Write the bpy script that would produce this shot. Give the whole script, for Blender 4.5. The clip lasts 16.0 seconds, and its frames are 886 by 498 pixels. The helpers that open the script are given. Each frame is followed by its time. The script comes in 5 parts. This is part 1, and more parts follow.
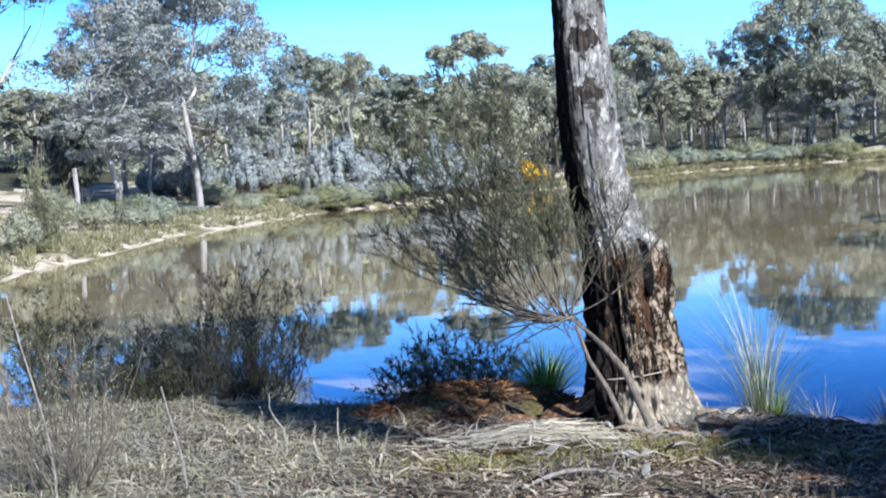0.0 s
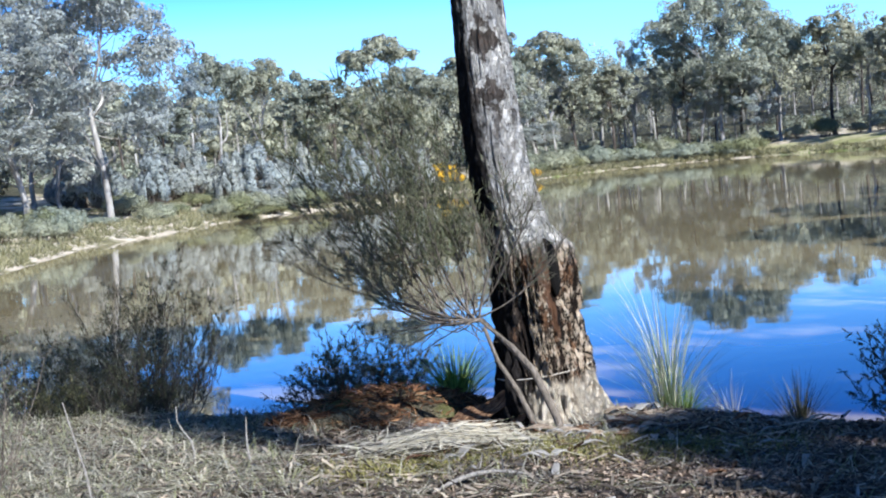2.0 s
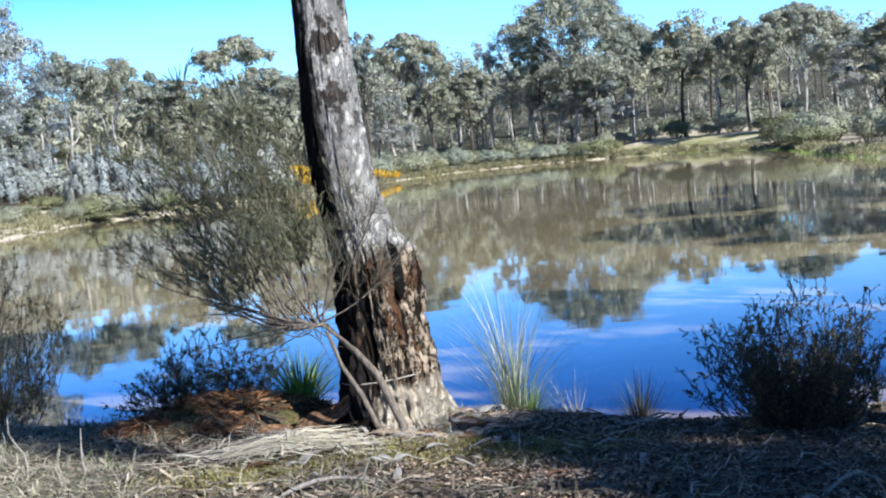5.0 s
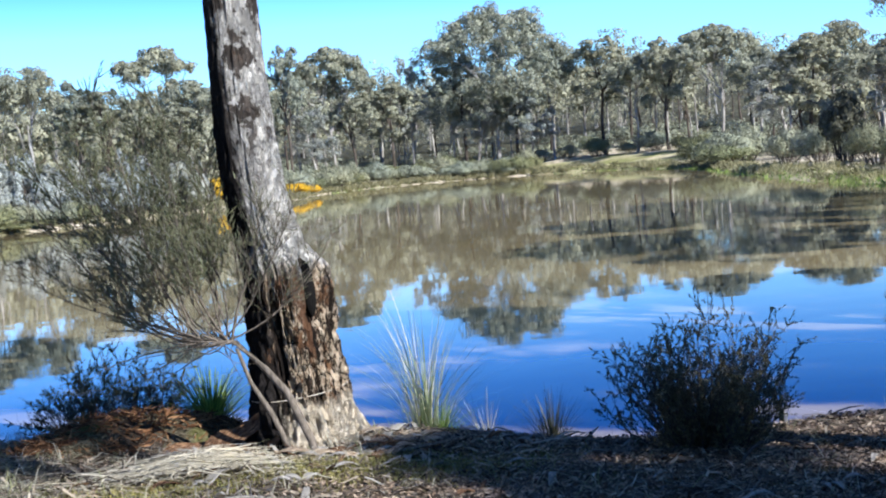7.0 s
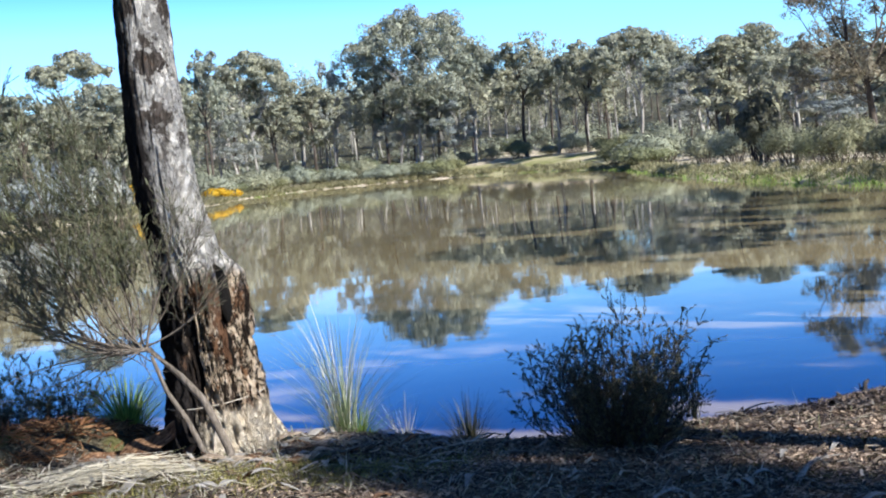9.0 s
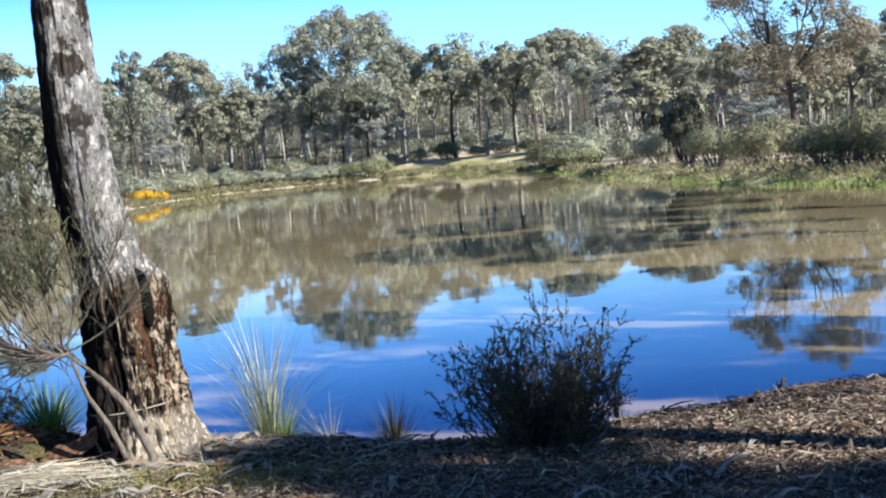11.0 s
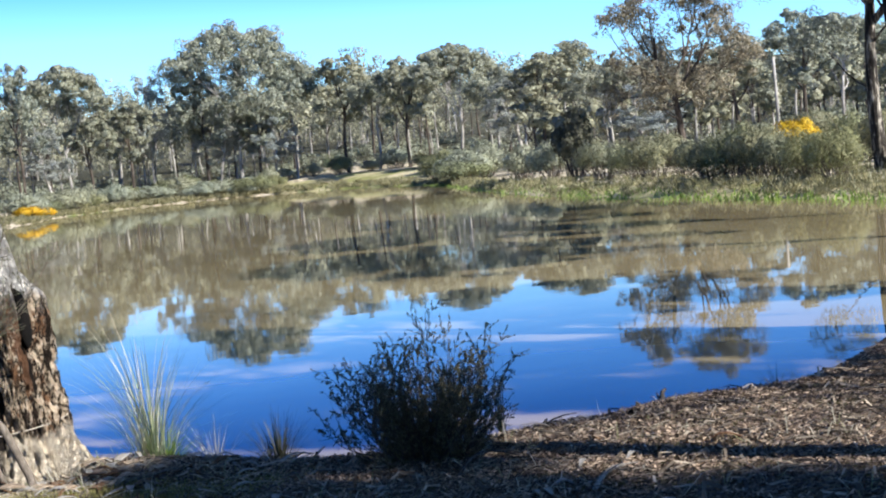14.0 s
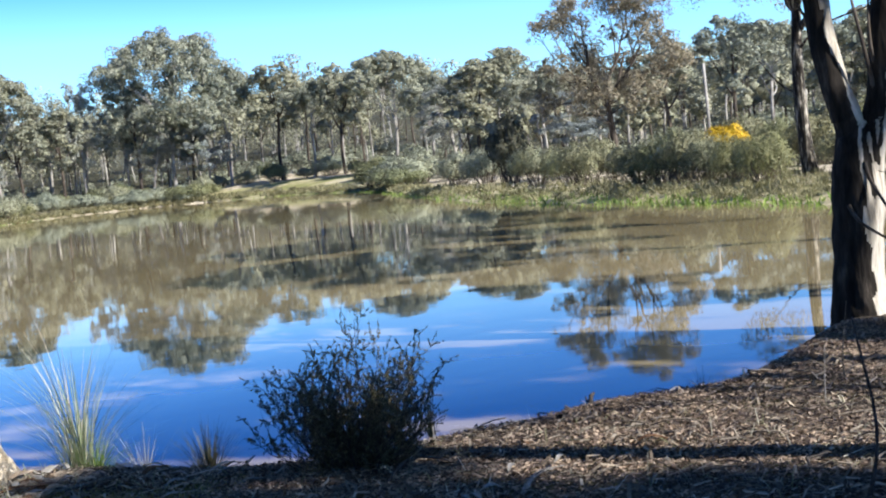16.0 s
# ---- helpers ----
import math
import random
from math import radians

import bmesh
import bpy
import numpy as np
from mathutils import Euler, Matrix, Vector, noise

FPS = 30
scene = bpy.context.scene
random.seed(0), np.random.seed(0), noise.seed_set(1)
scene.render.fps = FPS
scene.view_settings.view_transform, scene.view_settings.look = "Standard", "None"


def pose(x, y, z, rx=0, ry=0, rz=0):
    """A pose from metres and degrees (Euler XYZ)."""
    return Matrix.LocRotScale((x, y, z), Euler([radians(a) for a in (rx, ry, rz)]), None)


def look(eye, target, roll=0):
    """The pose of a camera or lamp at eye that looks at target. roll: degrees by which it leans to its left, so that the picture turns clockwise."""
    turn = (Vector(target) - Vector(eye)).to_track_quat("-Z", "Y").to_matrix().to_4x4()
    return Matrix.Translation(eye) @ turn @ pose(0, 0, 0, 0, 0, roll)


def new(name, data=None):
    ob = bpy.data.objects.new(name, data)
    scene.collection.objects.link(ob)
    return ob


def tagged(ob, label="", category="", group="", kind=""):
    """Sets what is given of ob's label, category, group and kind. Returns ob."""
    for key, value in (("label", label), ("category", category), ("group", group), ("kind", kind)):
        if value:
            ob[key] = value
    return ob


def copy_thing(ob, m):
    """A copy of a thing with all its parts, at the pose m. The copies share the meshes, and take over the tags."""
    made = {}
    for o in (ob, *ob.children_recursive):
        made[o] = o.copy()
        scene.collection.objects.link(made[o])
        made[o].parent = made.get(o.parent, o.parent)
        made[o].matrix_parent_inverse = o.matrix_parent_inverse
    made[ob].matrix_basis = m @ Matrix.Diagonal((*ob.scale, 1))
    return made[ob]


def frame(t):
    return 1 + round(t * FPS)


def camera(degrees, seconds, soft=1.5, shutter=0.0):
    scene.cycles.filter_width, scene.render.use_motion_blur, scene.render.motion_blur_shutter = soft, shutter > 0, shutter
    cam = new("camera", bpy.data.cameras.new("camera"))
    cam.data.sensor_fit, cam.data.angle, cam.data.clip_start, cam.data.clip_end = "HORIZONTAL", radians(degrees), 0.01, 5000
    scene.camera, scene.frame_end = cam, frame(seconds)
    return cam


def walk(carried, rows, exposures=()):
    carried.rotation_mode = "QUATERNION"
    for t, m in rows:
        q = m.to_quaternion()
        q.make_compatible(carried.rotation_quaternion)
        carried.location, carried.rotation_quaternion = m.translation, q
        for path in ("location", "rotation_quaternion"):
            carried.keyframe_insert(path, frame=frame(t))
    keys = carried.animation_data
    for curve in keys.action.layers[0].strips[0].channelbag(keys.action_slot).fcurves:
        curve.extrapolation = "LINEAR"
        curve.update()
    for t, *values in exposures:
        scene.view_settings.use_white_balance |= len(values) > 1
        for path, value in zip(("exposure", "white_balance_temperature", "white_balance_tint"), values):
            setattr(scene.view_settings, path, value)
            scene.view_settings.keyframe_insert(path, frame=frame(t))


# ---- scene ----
cam = camera(36.93, 16.0, soft=2.0)
PATH = [
    (0.0, pose(0.000, 0.000, 1.750, 86.574, 3.741, -0.223)),
    (0.5, pose(0.011, 0.009, 1.745, 86.631, 3.879, -1.012)),
    (1.0, pose(0.024, 0.015, 1.744, 86.608, 4.043, -1.821)),
    (1.5, pose(0.042, 0.020, 1.747, 86.667, 4.750, -2.885)),
    (2.0, pose(0.064, 0.023, 1.746, 86.451, 5.088, -3.910)),
    (2.5, pose(0.090, 0.032, 1.747, 86.299, 4.982, -5.154)),
    (3.0, pose(0.107, 0.046, 1.745, 86.009, 4.701, -6.032)),
    (3.5, pose(0.127, 0.052, 1.740, 85.953, 4.375, -7.276)),
    (4.0, pose(0.143, 0.058, 1.740, 85.953, 4.768, -8.214)),
    (6.5, pose(0.213, 0.081, 1.751, 86.165, 4.563, -12.536)),
    (7.0, pose(0.227, 0.081, 1.752, 86.351, 4.414, -13.334)),
    (7.5, pose(0.239, 0.074, 1.752, 86.504, 4.253, -14.290)),
    (8.0, pose(0.249, 0.064, 1.749, 86.293, 4.355, -15.148)),
    (8.5, pose(0.260, 0.053, 1.751, 86.031, 4.751, -15.981)),
    (9.0, pose(0.267, 0.049, 1.755, 86.208, 4.870, -16.679)),
    (11.5, pose(0.307, 0.010, 1.760, 85.891, 5.151, -20.551)),
    (12.0, pose(0.320, 0.007, 1.761, 85.881, 5.232, -21.351)),
    (12.5, pose(0.319, -0.015, 1.764, 86.009, 4.864, -22.111)),
    (13.0, pose(0.324, -0.029, 1.768, 86.006, 4.851, -22.699)),
    (13.5, pose(0.332, -0.038, 1.769, 86.241, 5.053, -23.556)),
    (14.0, pose(0.342, -0.045, 1.770, 86.207, 5.182, -24.331)),
    (14.5, pose(0.349, -0.056, 1.774, 86.235, 5.879, -25.080)),
    (15.0, pose(0.358, -0.069, 1.773, 86.271, 5.442, -25.878)),
    (15.5, pose(0.362, -0.083, 1.773, 86.194, 5.364, -26.673)),
    (16.0, pose(0.365, -0.097, 1.771, 86.231, 5.498, -27.129)),
]
walk(cam, PATH, [(0, 0.62, 5950, 10), (4, 0.65, 6150, 10), (7.5, 0.62, 6400, 10), (12, 0.65, 6780, 10), (16, 0.65, 6780, 10)])

# ---- world, sun ----
SUN_AZ, SUN_EL = 146.0, 36.0


def polar(az, dist):
    """Ground place at a compass angle (clockwise from +y) and distance from the viewpoint."""
    return dist * math.sin(radians(az)), dist * math.cos(radians(az))


world = bpy.data.worlds.new("sky")
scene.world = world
world.use_nodes = True
wn, wl = world.node_tree.nodes, world.node_tree.links
bg = wn["Background"]
sky = wn.new("ShaderNodeTexSky")
sky.sky_type, sky.sun_disc = "NISHITA", False
sky.sun_elevation, sky.sun_rotation = radians(SUN_EL), radians(SUN_AZ)
sky.air_density, sky.dust_density, sky.ozone_density = 1.0, 0.3, 2.0
tint = wn.new("ShaderNodeMix")
tint.data_type, tint.blend_type = "RGBA", "MULTIPLY"
tint.inputs[0].default_value = 1.0
tint.inputs[7].default_value = (0.55, 0.93, 1.35, 1)
wl.new(sky.outputs[0], tint.inputs[6])
# blue deepens above the hazy horizon, then pales overhead, tuned as unseen fill
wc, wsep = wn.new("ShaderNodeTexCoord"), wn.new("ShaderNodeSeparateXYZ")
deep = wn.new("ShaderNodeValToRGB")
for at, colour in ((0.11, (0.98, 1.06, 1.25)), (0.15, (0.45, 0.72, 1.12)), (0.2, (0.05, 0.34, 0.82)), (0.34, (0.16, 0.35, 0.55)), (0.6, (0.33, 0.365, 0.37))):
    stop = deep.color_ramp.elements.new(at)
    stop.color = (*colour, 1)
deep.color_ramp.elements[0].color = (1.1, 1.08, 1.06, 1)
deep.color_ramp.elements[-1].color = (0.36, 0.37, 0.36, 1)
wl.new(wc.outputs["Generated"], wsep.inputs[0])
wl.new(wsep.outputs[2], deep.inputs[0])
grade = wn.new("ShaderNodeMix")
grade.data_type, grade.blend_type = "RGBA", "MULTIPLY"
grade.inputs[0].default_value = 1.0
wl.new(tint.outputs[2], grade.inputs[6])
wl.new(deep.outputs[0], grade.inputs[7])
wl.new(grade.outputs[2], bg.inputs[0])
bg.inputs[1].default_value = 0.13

sun = new("sun", bpy.data.lights.new("sun", "SUN"))
sun.data.energy, sun.data.angle, sun.data.color = 5.7, radians(0.55), (1.0, 0.97, 0.93)
ce = math.cos(radians(SUN_EL))
sun.matrix_world = look((60 * ce * math.sin(radians(SUN_AZ)), 60 * ce * math.cos(radians(SUN_AZ)), 60 * math.sin(radians(SUN_EL))), (0, 0, 0))


# ---- materials ----
def material(name, rough=0.9, spec=0.3):
    m = bpy.data.materials.new(name)
    m.use_nodes = True
    b = m.node_tree.nodes["Principled BSDF"]
    b.inputs["Roughness"].default_value = rough
    b.inputs["Specular IOR Level"].default_value = spec
    return m, m.node_tree.nodes, m.node_tree.links, b


def coords(n, l, scale, kind="Object"):
    c, mp = n.new("ShaderNodeTexCoord"), n.new("ShaderNodeMapping")
    mp.inputs["Scale"].default_value = scale
    l.new(c.outputs[kind], mp.inputs[0])
    return mp.outputs[0]


def noise_tex(n, l, vec, scale, detail=4, rough=0.55):
    t = n.new("ShaderNodeTexNoise")
    t.inputs["Scale"].default_value, t.inputs["Detail"].default_value, t.inputs["Roughness"].default_value = scale, detail, rough
    l.new(vec, t.inputs["Vector"])
    return t.outputs["Fac"]


def ramp(n, l, fac, stops):
    r = n.new("ShaderNodeValToRGB")
    e = r.color_ramp.elements
    while len(e) < len(stops):
        e.new(0.5)
    for k, (p, c) in zip(e, stops):
        k.position, k.color = p, (*c, 1)
    l.new(fac, r.inputs[0])
    return r.outputs[0]


def blend(n, l, fac, a, b, how="MIX"):
    m = n.new("ShaderNodeMix")
    m.data_type, m.blend_type = "RGBA", how
    for socket, value in ((m.inputs[0], fac), (m.inputs[6], a), (m.inputs[7], b)):
        if isinstance(value, bpy.types.NodeSocket):
            l.new(value, socket)
        elif isinstance(value, tuple):
            socket.default_value = (*value, 1)
        else:
            socket.default_value = value
    return m.outputs[2]


def bump(n, l, b, height, strength, dist):
    k = n.new("ShaderNodeBump")
    k.inputs["Strength"].default_value, k.inputs["Distance"].default_value = strength, dist
    l.new(height, k.inputs["Height"])
    l.new(k.outputs[0], b.inputs["Normal"])


def math_node(n, l, how, a, b):
    k = n.new("ShaderNodeMath")
    k.operation = how
    for socket, value in ((k.inputs[0], a), (k.inputs[1], b)):
        if isinstance(value, bpy.types.NodeSocket):
            l.new(value, socket)
        else:
            socket.default_value = value
    return k.outputs[0]


def span(n, l, value, a, b):
    k = n.new("ShaderNodeMapRange")
    k.inputs[1].default_value, k.inputs[2].default_value = a, b
    l.new(value, k.inputs[0])
    return k.outputs[0]


def leaf_material(name, dark, mid, light, glow=0.25, rough=0.55, patch=0.9, low=0.72):
    """Foliage whose leaves differ one from another and from clump to clump."""
    m, n, l, b = material(name, rough, 0.35)
    g = n.new("ShaderNodeNewGeometry")
    col = ramp(n, l, g.outputs["Random Per Island"], [(0.0, dark), (0.55, mid), (1.0, light)])
    big = noise_tex(n, l, coords(n, l, (1, 1, 1), "Object"), patch, 3)
    col = blend(n, l, 0.7, col, ramp(n, l, big, [(0.35, (low, low * 1.01, low * 1.03)), (0.65, (1.25, 1.22, 1.12))]), "MULTIPLY")
    one = n.new("ShaderNodeObjectInfo")
    col = blend(n, l, 1.0, col, ramp(n, l, one.outputs["Random"], [(0.0, (1.03, 0.99, 0.92)), (0.5, (1.0, 1.0, 1.0)), (1.0, (0.9, 0.96, 1.03))]), "MULTIPLY")
    l.new(col, b.inputs["Base Color"])
    tr, mx = n.new("ShaderNodeBsdfTranslucent"), n.new("ShaderNodeMixShader")
    l.new(col, tr.inputs[0])
    mx.inputs[0].default_value = glow
    l.new(b.outputs[0], mx.inputs[1])
    l.new(tr.outputs[0], mx.inputs[2])
    l.new(mx.outputs[0], n["Material Output"].inputs[0])
    return m


def wood_material(name, dark, mid, light, scale=(6, 6, 1.5), strength=0.5, stops=(0.3, 0.5, 0.72)):
    m, n, l, b = material(name, 0.9, 0.2)
    v = coords(n, l, scale)
    f = noise_tex(n, l, v, 2.0, 6, 0.65)
    col = ramp(n, l, f, list(zip(stops, (dark, mid, light))))
    l.new(col, b.inputs["Base Color"])
    bump(n, l, b, f, strength, 0.03)
    return m


GUM = leaf_material("gum_leaves", (0.226, 0.247, 0.192), (0.332, 0.352, 0.276), (0.442, 0.454, 0.356), 0.2)
GUM_PALE = leaf_material("pale_gum_leaves", (0.28, 0.315, 0.31), (0.38, 0.42, 0.412), (0.48, 0.515, 0.505), 0.3)
GLAUCOUS = leaf_material("blue_grey_leaves", (0.28, 0.318, 0.312), (0.4, 0.44, 0.43), (0.52, 0.555, 0.54), 0.32)
OLIVE = leaf_material("olive_shrub_leaves", (0.275, 0.3, 0.22), (0.36, 0.388, 0.293), (0.448, 0.474, 0.37), 0.25)
DARKLEAF = leaf_material("dark_shrub_leaves", (0.028, 0.034, 0.02), (0.06, 0.068, 0.036), (0.12, 0.12, 0.06))
GREENLEAF = leaf_material("green_spiky_leaves", (0.2, 0.22, 0.115), (0.29, 0.31, 0.17), (0.38, 0.395, 0.235), 0.28)
OLIVE_RICH = leaf_material("rich_olive_leaves", (0.2, 0.207, 0.125), (0.28, 0.285, 0.175), (0.37, 0.367, 0.235), 0.25)
DEEPLEAF = leaf_material("deep_olive_leaves", (0.075, 0.08, 0.055), (0.125, 0.132, 0.09), (0.21, 0.215, 0.16), 0.2)
YELLOW = leaf_material("yellow_blossom", (0.6, 0.37, 0.02), (0.76, 0.5, 0.035), (0.86, 0.62, 0.08))
BLADE = leaf_material("green_blades", (0.1, 0.17, 0.035), (0.23, 0.35, 0.075), (0.42, 0.54, 0.16), 0.45)
REED = leaf_material("pale_reed_blades", (0.15, 0.21, 0.12), (0.31, 0.39, 0.24), (0.58, 0.61, 0.47), 0.4)
# low values here blotch straw and litter dark, painting dappled shade
STRAW = leaf_material("dry_straw", (0.18, 0.175, 0.14), (0.38, 0.375, 0.315), (0.68, 0.665, 0.58), 0.2, 0.7, 1.8, 0.42)
LITTER = leaf_material("dead_leaf_litter", (0.035, 0.024, 0.019), (0.165, 0.118, 0.09), (0.6, 0.485, 0.39), 0.03, 0.65, 2.2, 0.32)
RUST = leaf_material("rusty_bark_litter", (0.05, 0.022, 0.01), (0.17, 0.08, 0.036), (0.36, 0.2, 0.1), 0.05, 0.8)
TWIG = wood_material("grey_twigs", (0.07, 0.06, 0.05), (0.16, 0.135, 0.11), (0.3, 0.26, 0.22), (30, 30, 8))
DARKTWIG = wood_material("dark_twigs", (0.026, 0.023, 0.021), (0.06, 0.052, 0.047), (0.115, 0.1, 0.09), (30, 30, 8))
BARK_PALE = wood_material("pale_gum_bark", (0.12, 0.11, 0.1), (0.34, 0.325, 0.3), (0.66, 0.635, 0.59), (1.2, 1.2, 0.35))
BARK_DARK = wood_material("dark_gum_bark", (0.03, 0.025, 0.02), (0.085, 0.07, 0.058), (0.2, 0.17, 0.14), (3, 3, 0.6))


def near_bark():
    """Grey gum bark with coal-black blotches; low down the outer bark has fallen off tan fibres split by black cracks.
    """
    m, n, l, b = material("weathered_trunk_bark", 0.92, 0.15)
    fine = noise_tex(n, l, coords(n, l, (15, 15, 8)), 2.6, 8, 0.72)
    crack = math_node(n, l, "ABSOLUTE", math_node(n, l, "SUBTRACT", noise_tex(n, l, coords(n, l, (10, 10, 4.2)), 1.8, 7, 0.7), 0.5), 0.0)
    streak = noise_tex(n, l, coords(n, l, (6, 6, 1.1)), 1.5, 6, 0.66)
    blot = noise_tex(n, l, coords(n, l, (4.5, 4.5, 3.4)), 1.6, 7, 0.72)
    pale = noise_tex(n, l, coords(n, l, (7, 7, 4)), 1.4, 6, 0.65)
    grey = ramp(n, l, fine, [(0.25, (0.24, 0.235, 0.228)), (0.45, (0.52, 0.51, 0.495)), (0.66, (0.74, 0.73, 0.7))])
    grey = blend(n, l, span(n, l, pale, 0.49, 0.55), grey, (0.8, 0.785, 0.75))
    sep, c = n.new("ShaderNodeSeparateXYZ"), n.new("ShaderNodeTexCoord")
    l.new(c.outputs["Object"], sep.inputs[0])
    grey = blend(n, l, math_node(n, l, "MULTIPLY", span(n, l, blot, 0.5, 0.54), span(n, l, sep.outputs[2], 1.5, 2.1)), grey, blend(n, l, fine, (0.03, 0.026, 0.024), (0.2, 0.17, 0.15)))
    tan = ramp(n, l, fine, [(0.2, (0.1, 0.066, 0.042)), (0.32, (0.4, 0.28, 0.185)), (0.44, (0.62, 0.48, 0.34)), (0.62, (0.84, 0.72, 0.56))])
    tan = blend(n, l, span(n, l, blot, 0.5, 0.56), tan, blend(n, l, fine, (0.1, 0.05, 0.03), (0.36, 0.2, 0.11)))
    tan = blend(n, l, span(n, l, streak, 0.55, 0.59), tan, blend(n, l, fine, (0.015, 0.012, 0.011), (0.1, 0.065, 0.045)))
    tan = blend(n, l, span(n, l, crack, 0.042, 0.016), tan, (0.02, 0.015, 0.012))
    z = math_node(n, l, "ADD", sep.outputs[2], math_node(n, l, "MULTIPLY", blot, 0.5))
    col = blend(n, l, span(n, l, z, 1.4, 1.52), tan, grey)
    foot = math_node(n, l, "ADD", sep.outputs[2], math_node(n, l, "MULTIPLY", pale, 0.25))
    col = blend(n, l, span(n, l, foot, 0.58, 0.52), col, ramp(n, l, fine, [(0.26, (0.26, 0.2, 0.14)), (0.36, (0.68, 0.57, 0.43)), (0.58, (0.9, 0.81, 0.66))]))
    # near-black up one flank, with a ragged slanting edge
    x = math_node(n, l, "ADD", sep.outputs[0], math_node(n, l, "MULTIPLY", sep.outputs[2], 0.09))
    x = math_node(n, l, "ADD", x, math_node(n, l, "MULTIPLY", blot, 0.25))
    rust, char_shade = n.new("ShaderNodeAttribute"), n.new("ShaderNodeAttribute")
    rust.attribute_name, char_shade.attribute_name = "rust", "char_shade"
    edge = math_node(n, l, "MULTIPLY", math_node(n, l, "SUBTRACT", blot, 0.5), 2.6)
    col = blend(n, l, span(n, l, math_node(n, l, "ADD", rust.outputs["Fac"], edge), 0.4, 0.55), col, blend(n, l, fine, (0.03, 0.012, 0.008), (0.4, 0.22, 0.13)))
    col = blend(n, l, span(n, l, math_node(n, l, "ADD", char_shade.outputs["Fac"], edge), 0.42, 0.55), col, blend(n, l, fine, (0.006, 0.005, 0.005), (0.045, 0.034, 0.028)))
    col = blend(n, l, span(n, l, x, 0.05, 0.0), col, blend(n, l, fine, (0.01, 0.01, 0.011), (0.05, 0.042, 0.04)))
    l.new(col, b.inputs["Base Color"])
    bump(n, l, b, math_node(n, l, "ADD", fine, math_node(n, l, "MINIMUM", math_node(n, l, "MULTIPLY", crack, 12.0), 0.8)), 1.0, 0.045)
    return m


TRUNK_BARK = near_bark()


def ground_near():
    m, n, l, b = material("leaf_litter_ground", 0.95, 0.15)
    v = coords(n, l, (1, 1, 1))
    fine, mid, big = noise_tex(n, l, v, 38, 6, 0.7), noise_tex(n, l, v, 7, 5), noise_tex(n, l, v, 0.9, 3)
    litter = ramp(n, l, fine, [(0.34, (0.018, 0.015, 0.012)), (0.5, (0.068, 0.056, 0.045)), (0.63, (0.16, 0.132, 0.105)), (0.77, (0.36, 0.31, 0.25))])
    grass = ramp(n, l, fine, [(0.36, (0.04, 0.038, 0.022)), (0.52, (0.18, 0.17, 0.105)), (0.72, (0.5, 0.47, 0.34))])
    sep = n.new("ShaderNodeSeparateXYZ")
    l.new(v, sep.inputs[0])
    f = math_node(n, l, "ADD", big, math_node(n, l, "MULTIPLY", span(n, l, sep.outputs[0], 1.2, -1.2), 0.16))
    col = blend(n, l, span(n, l, f, 0.52, 0.66), litter, grass)
    moss = noise_tex(n, l, v, 2.3, 4)
    col = blend(n, l, math_node(n, l, "MULTIPLY", span(n, l, moss, 0.54, 0.64), 0.65), col, (0.13, 0.14, 0.04))
    col = blend(n, l, 1.0, col, ramp(n, l, mid, [(0.3, (0.65, 0.62, 0.6)), (0.7, (1.15, 1.12, 1.08))]), "MULTIPLY")
    l.new(col, b.inputs["Base Color"])
    bump(n, l, b, fine, 1.0, 0.03)
    return m


def ground_far():
    m, n, l, b = material("sandy_bank_ground", 0.95, 0.1)
    v = coords(n, l, (1, 1, 1))
    fine, big = noise_tex(n, l, v, 2.6, 5, 0.65), noise_tex(n, l, coords(n, l, (1, 1, 1)), 0.45, 5, 0.65)
    sand = ramp(n, l, fine, [(0.3, (0.42, 0.35, 0.26)), (0.5, (0.64, 0.56, 0.44)), (0.7, (0.84, 0.78, 0.66))])
    scrub = ramp(n, l, fine, [(0.3, (0.13, 0.12, 0.065)), (0.55, (0.25, 0.23, 0.135)), (0.75, (0.38, 0.34, 0.22))])
    f = ramp(n, l, big, [(0.46, (0, 0, 0)), (0.58, (1, 1, 1))])
    l.new(blend(n, l, f, sand, scrub), b.inputs["Base Color"])
    bump(n, l, b, fine, 0.8, 0.3)
    return m


def ground_green():
    m, n, l, b = material("grassy_bank_ground", 0.95, 0.1)
    v = coords(n, l, (1, 1, 1))
    fine, big = noise_tex(n, l, v, 3, 5, 0.65), noise_tex(n, l, v, 0.25, 3)
    green = ramp(n, l, fine, [(0.3, (0.19, 0.2, 0.08)), (0.6, (0.3, 0.305, 0.13)), (0.8, (0.43, 0.41, 0.21))])
    dry = ramp(n, l, fine, [(0.3, (0.4, 0.36, 0.22)), (0.7, (0.66, 0.59, 0.41))])
    l.new(blend(n, l, ramp(n, l, big, [(0.42, (0, 0, 0)), (0.6, (1, 1, 1))]), green, dry), b.inputs["Base Color"])
    bump(n, l, b, fine, 0.7, 0.2)
    return m


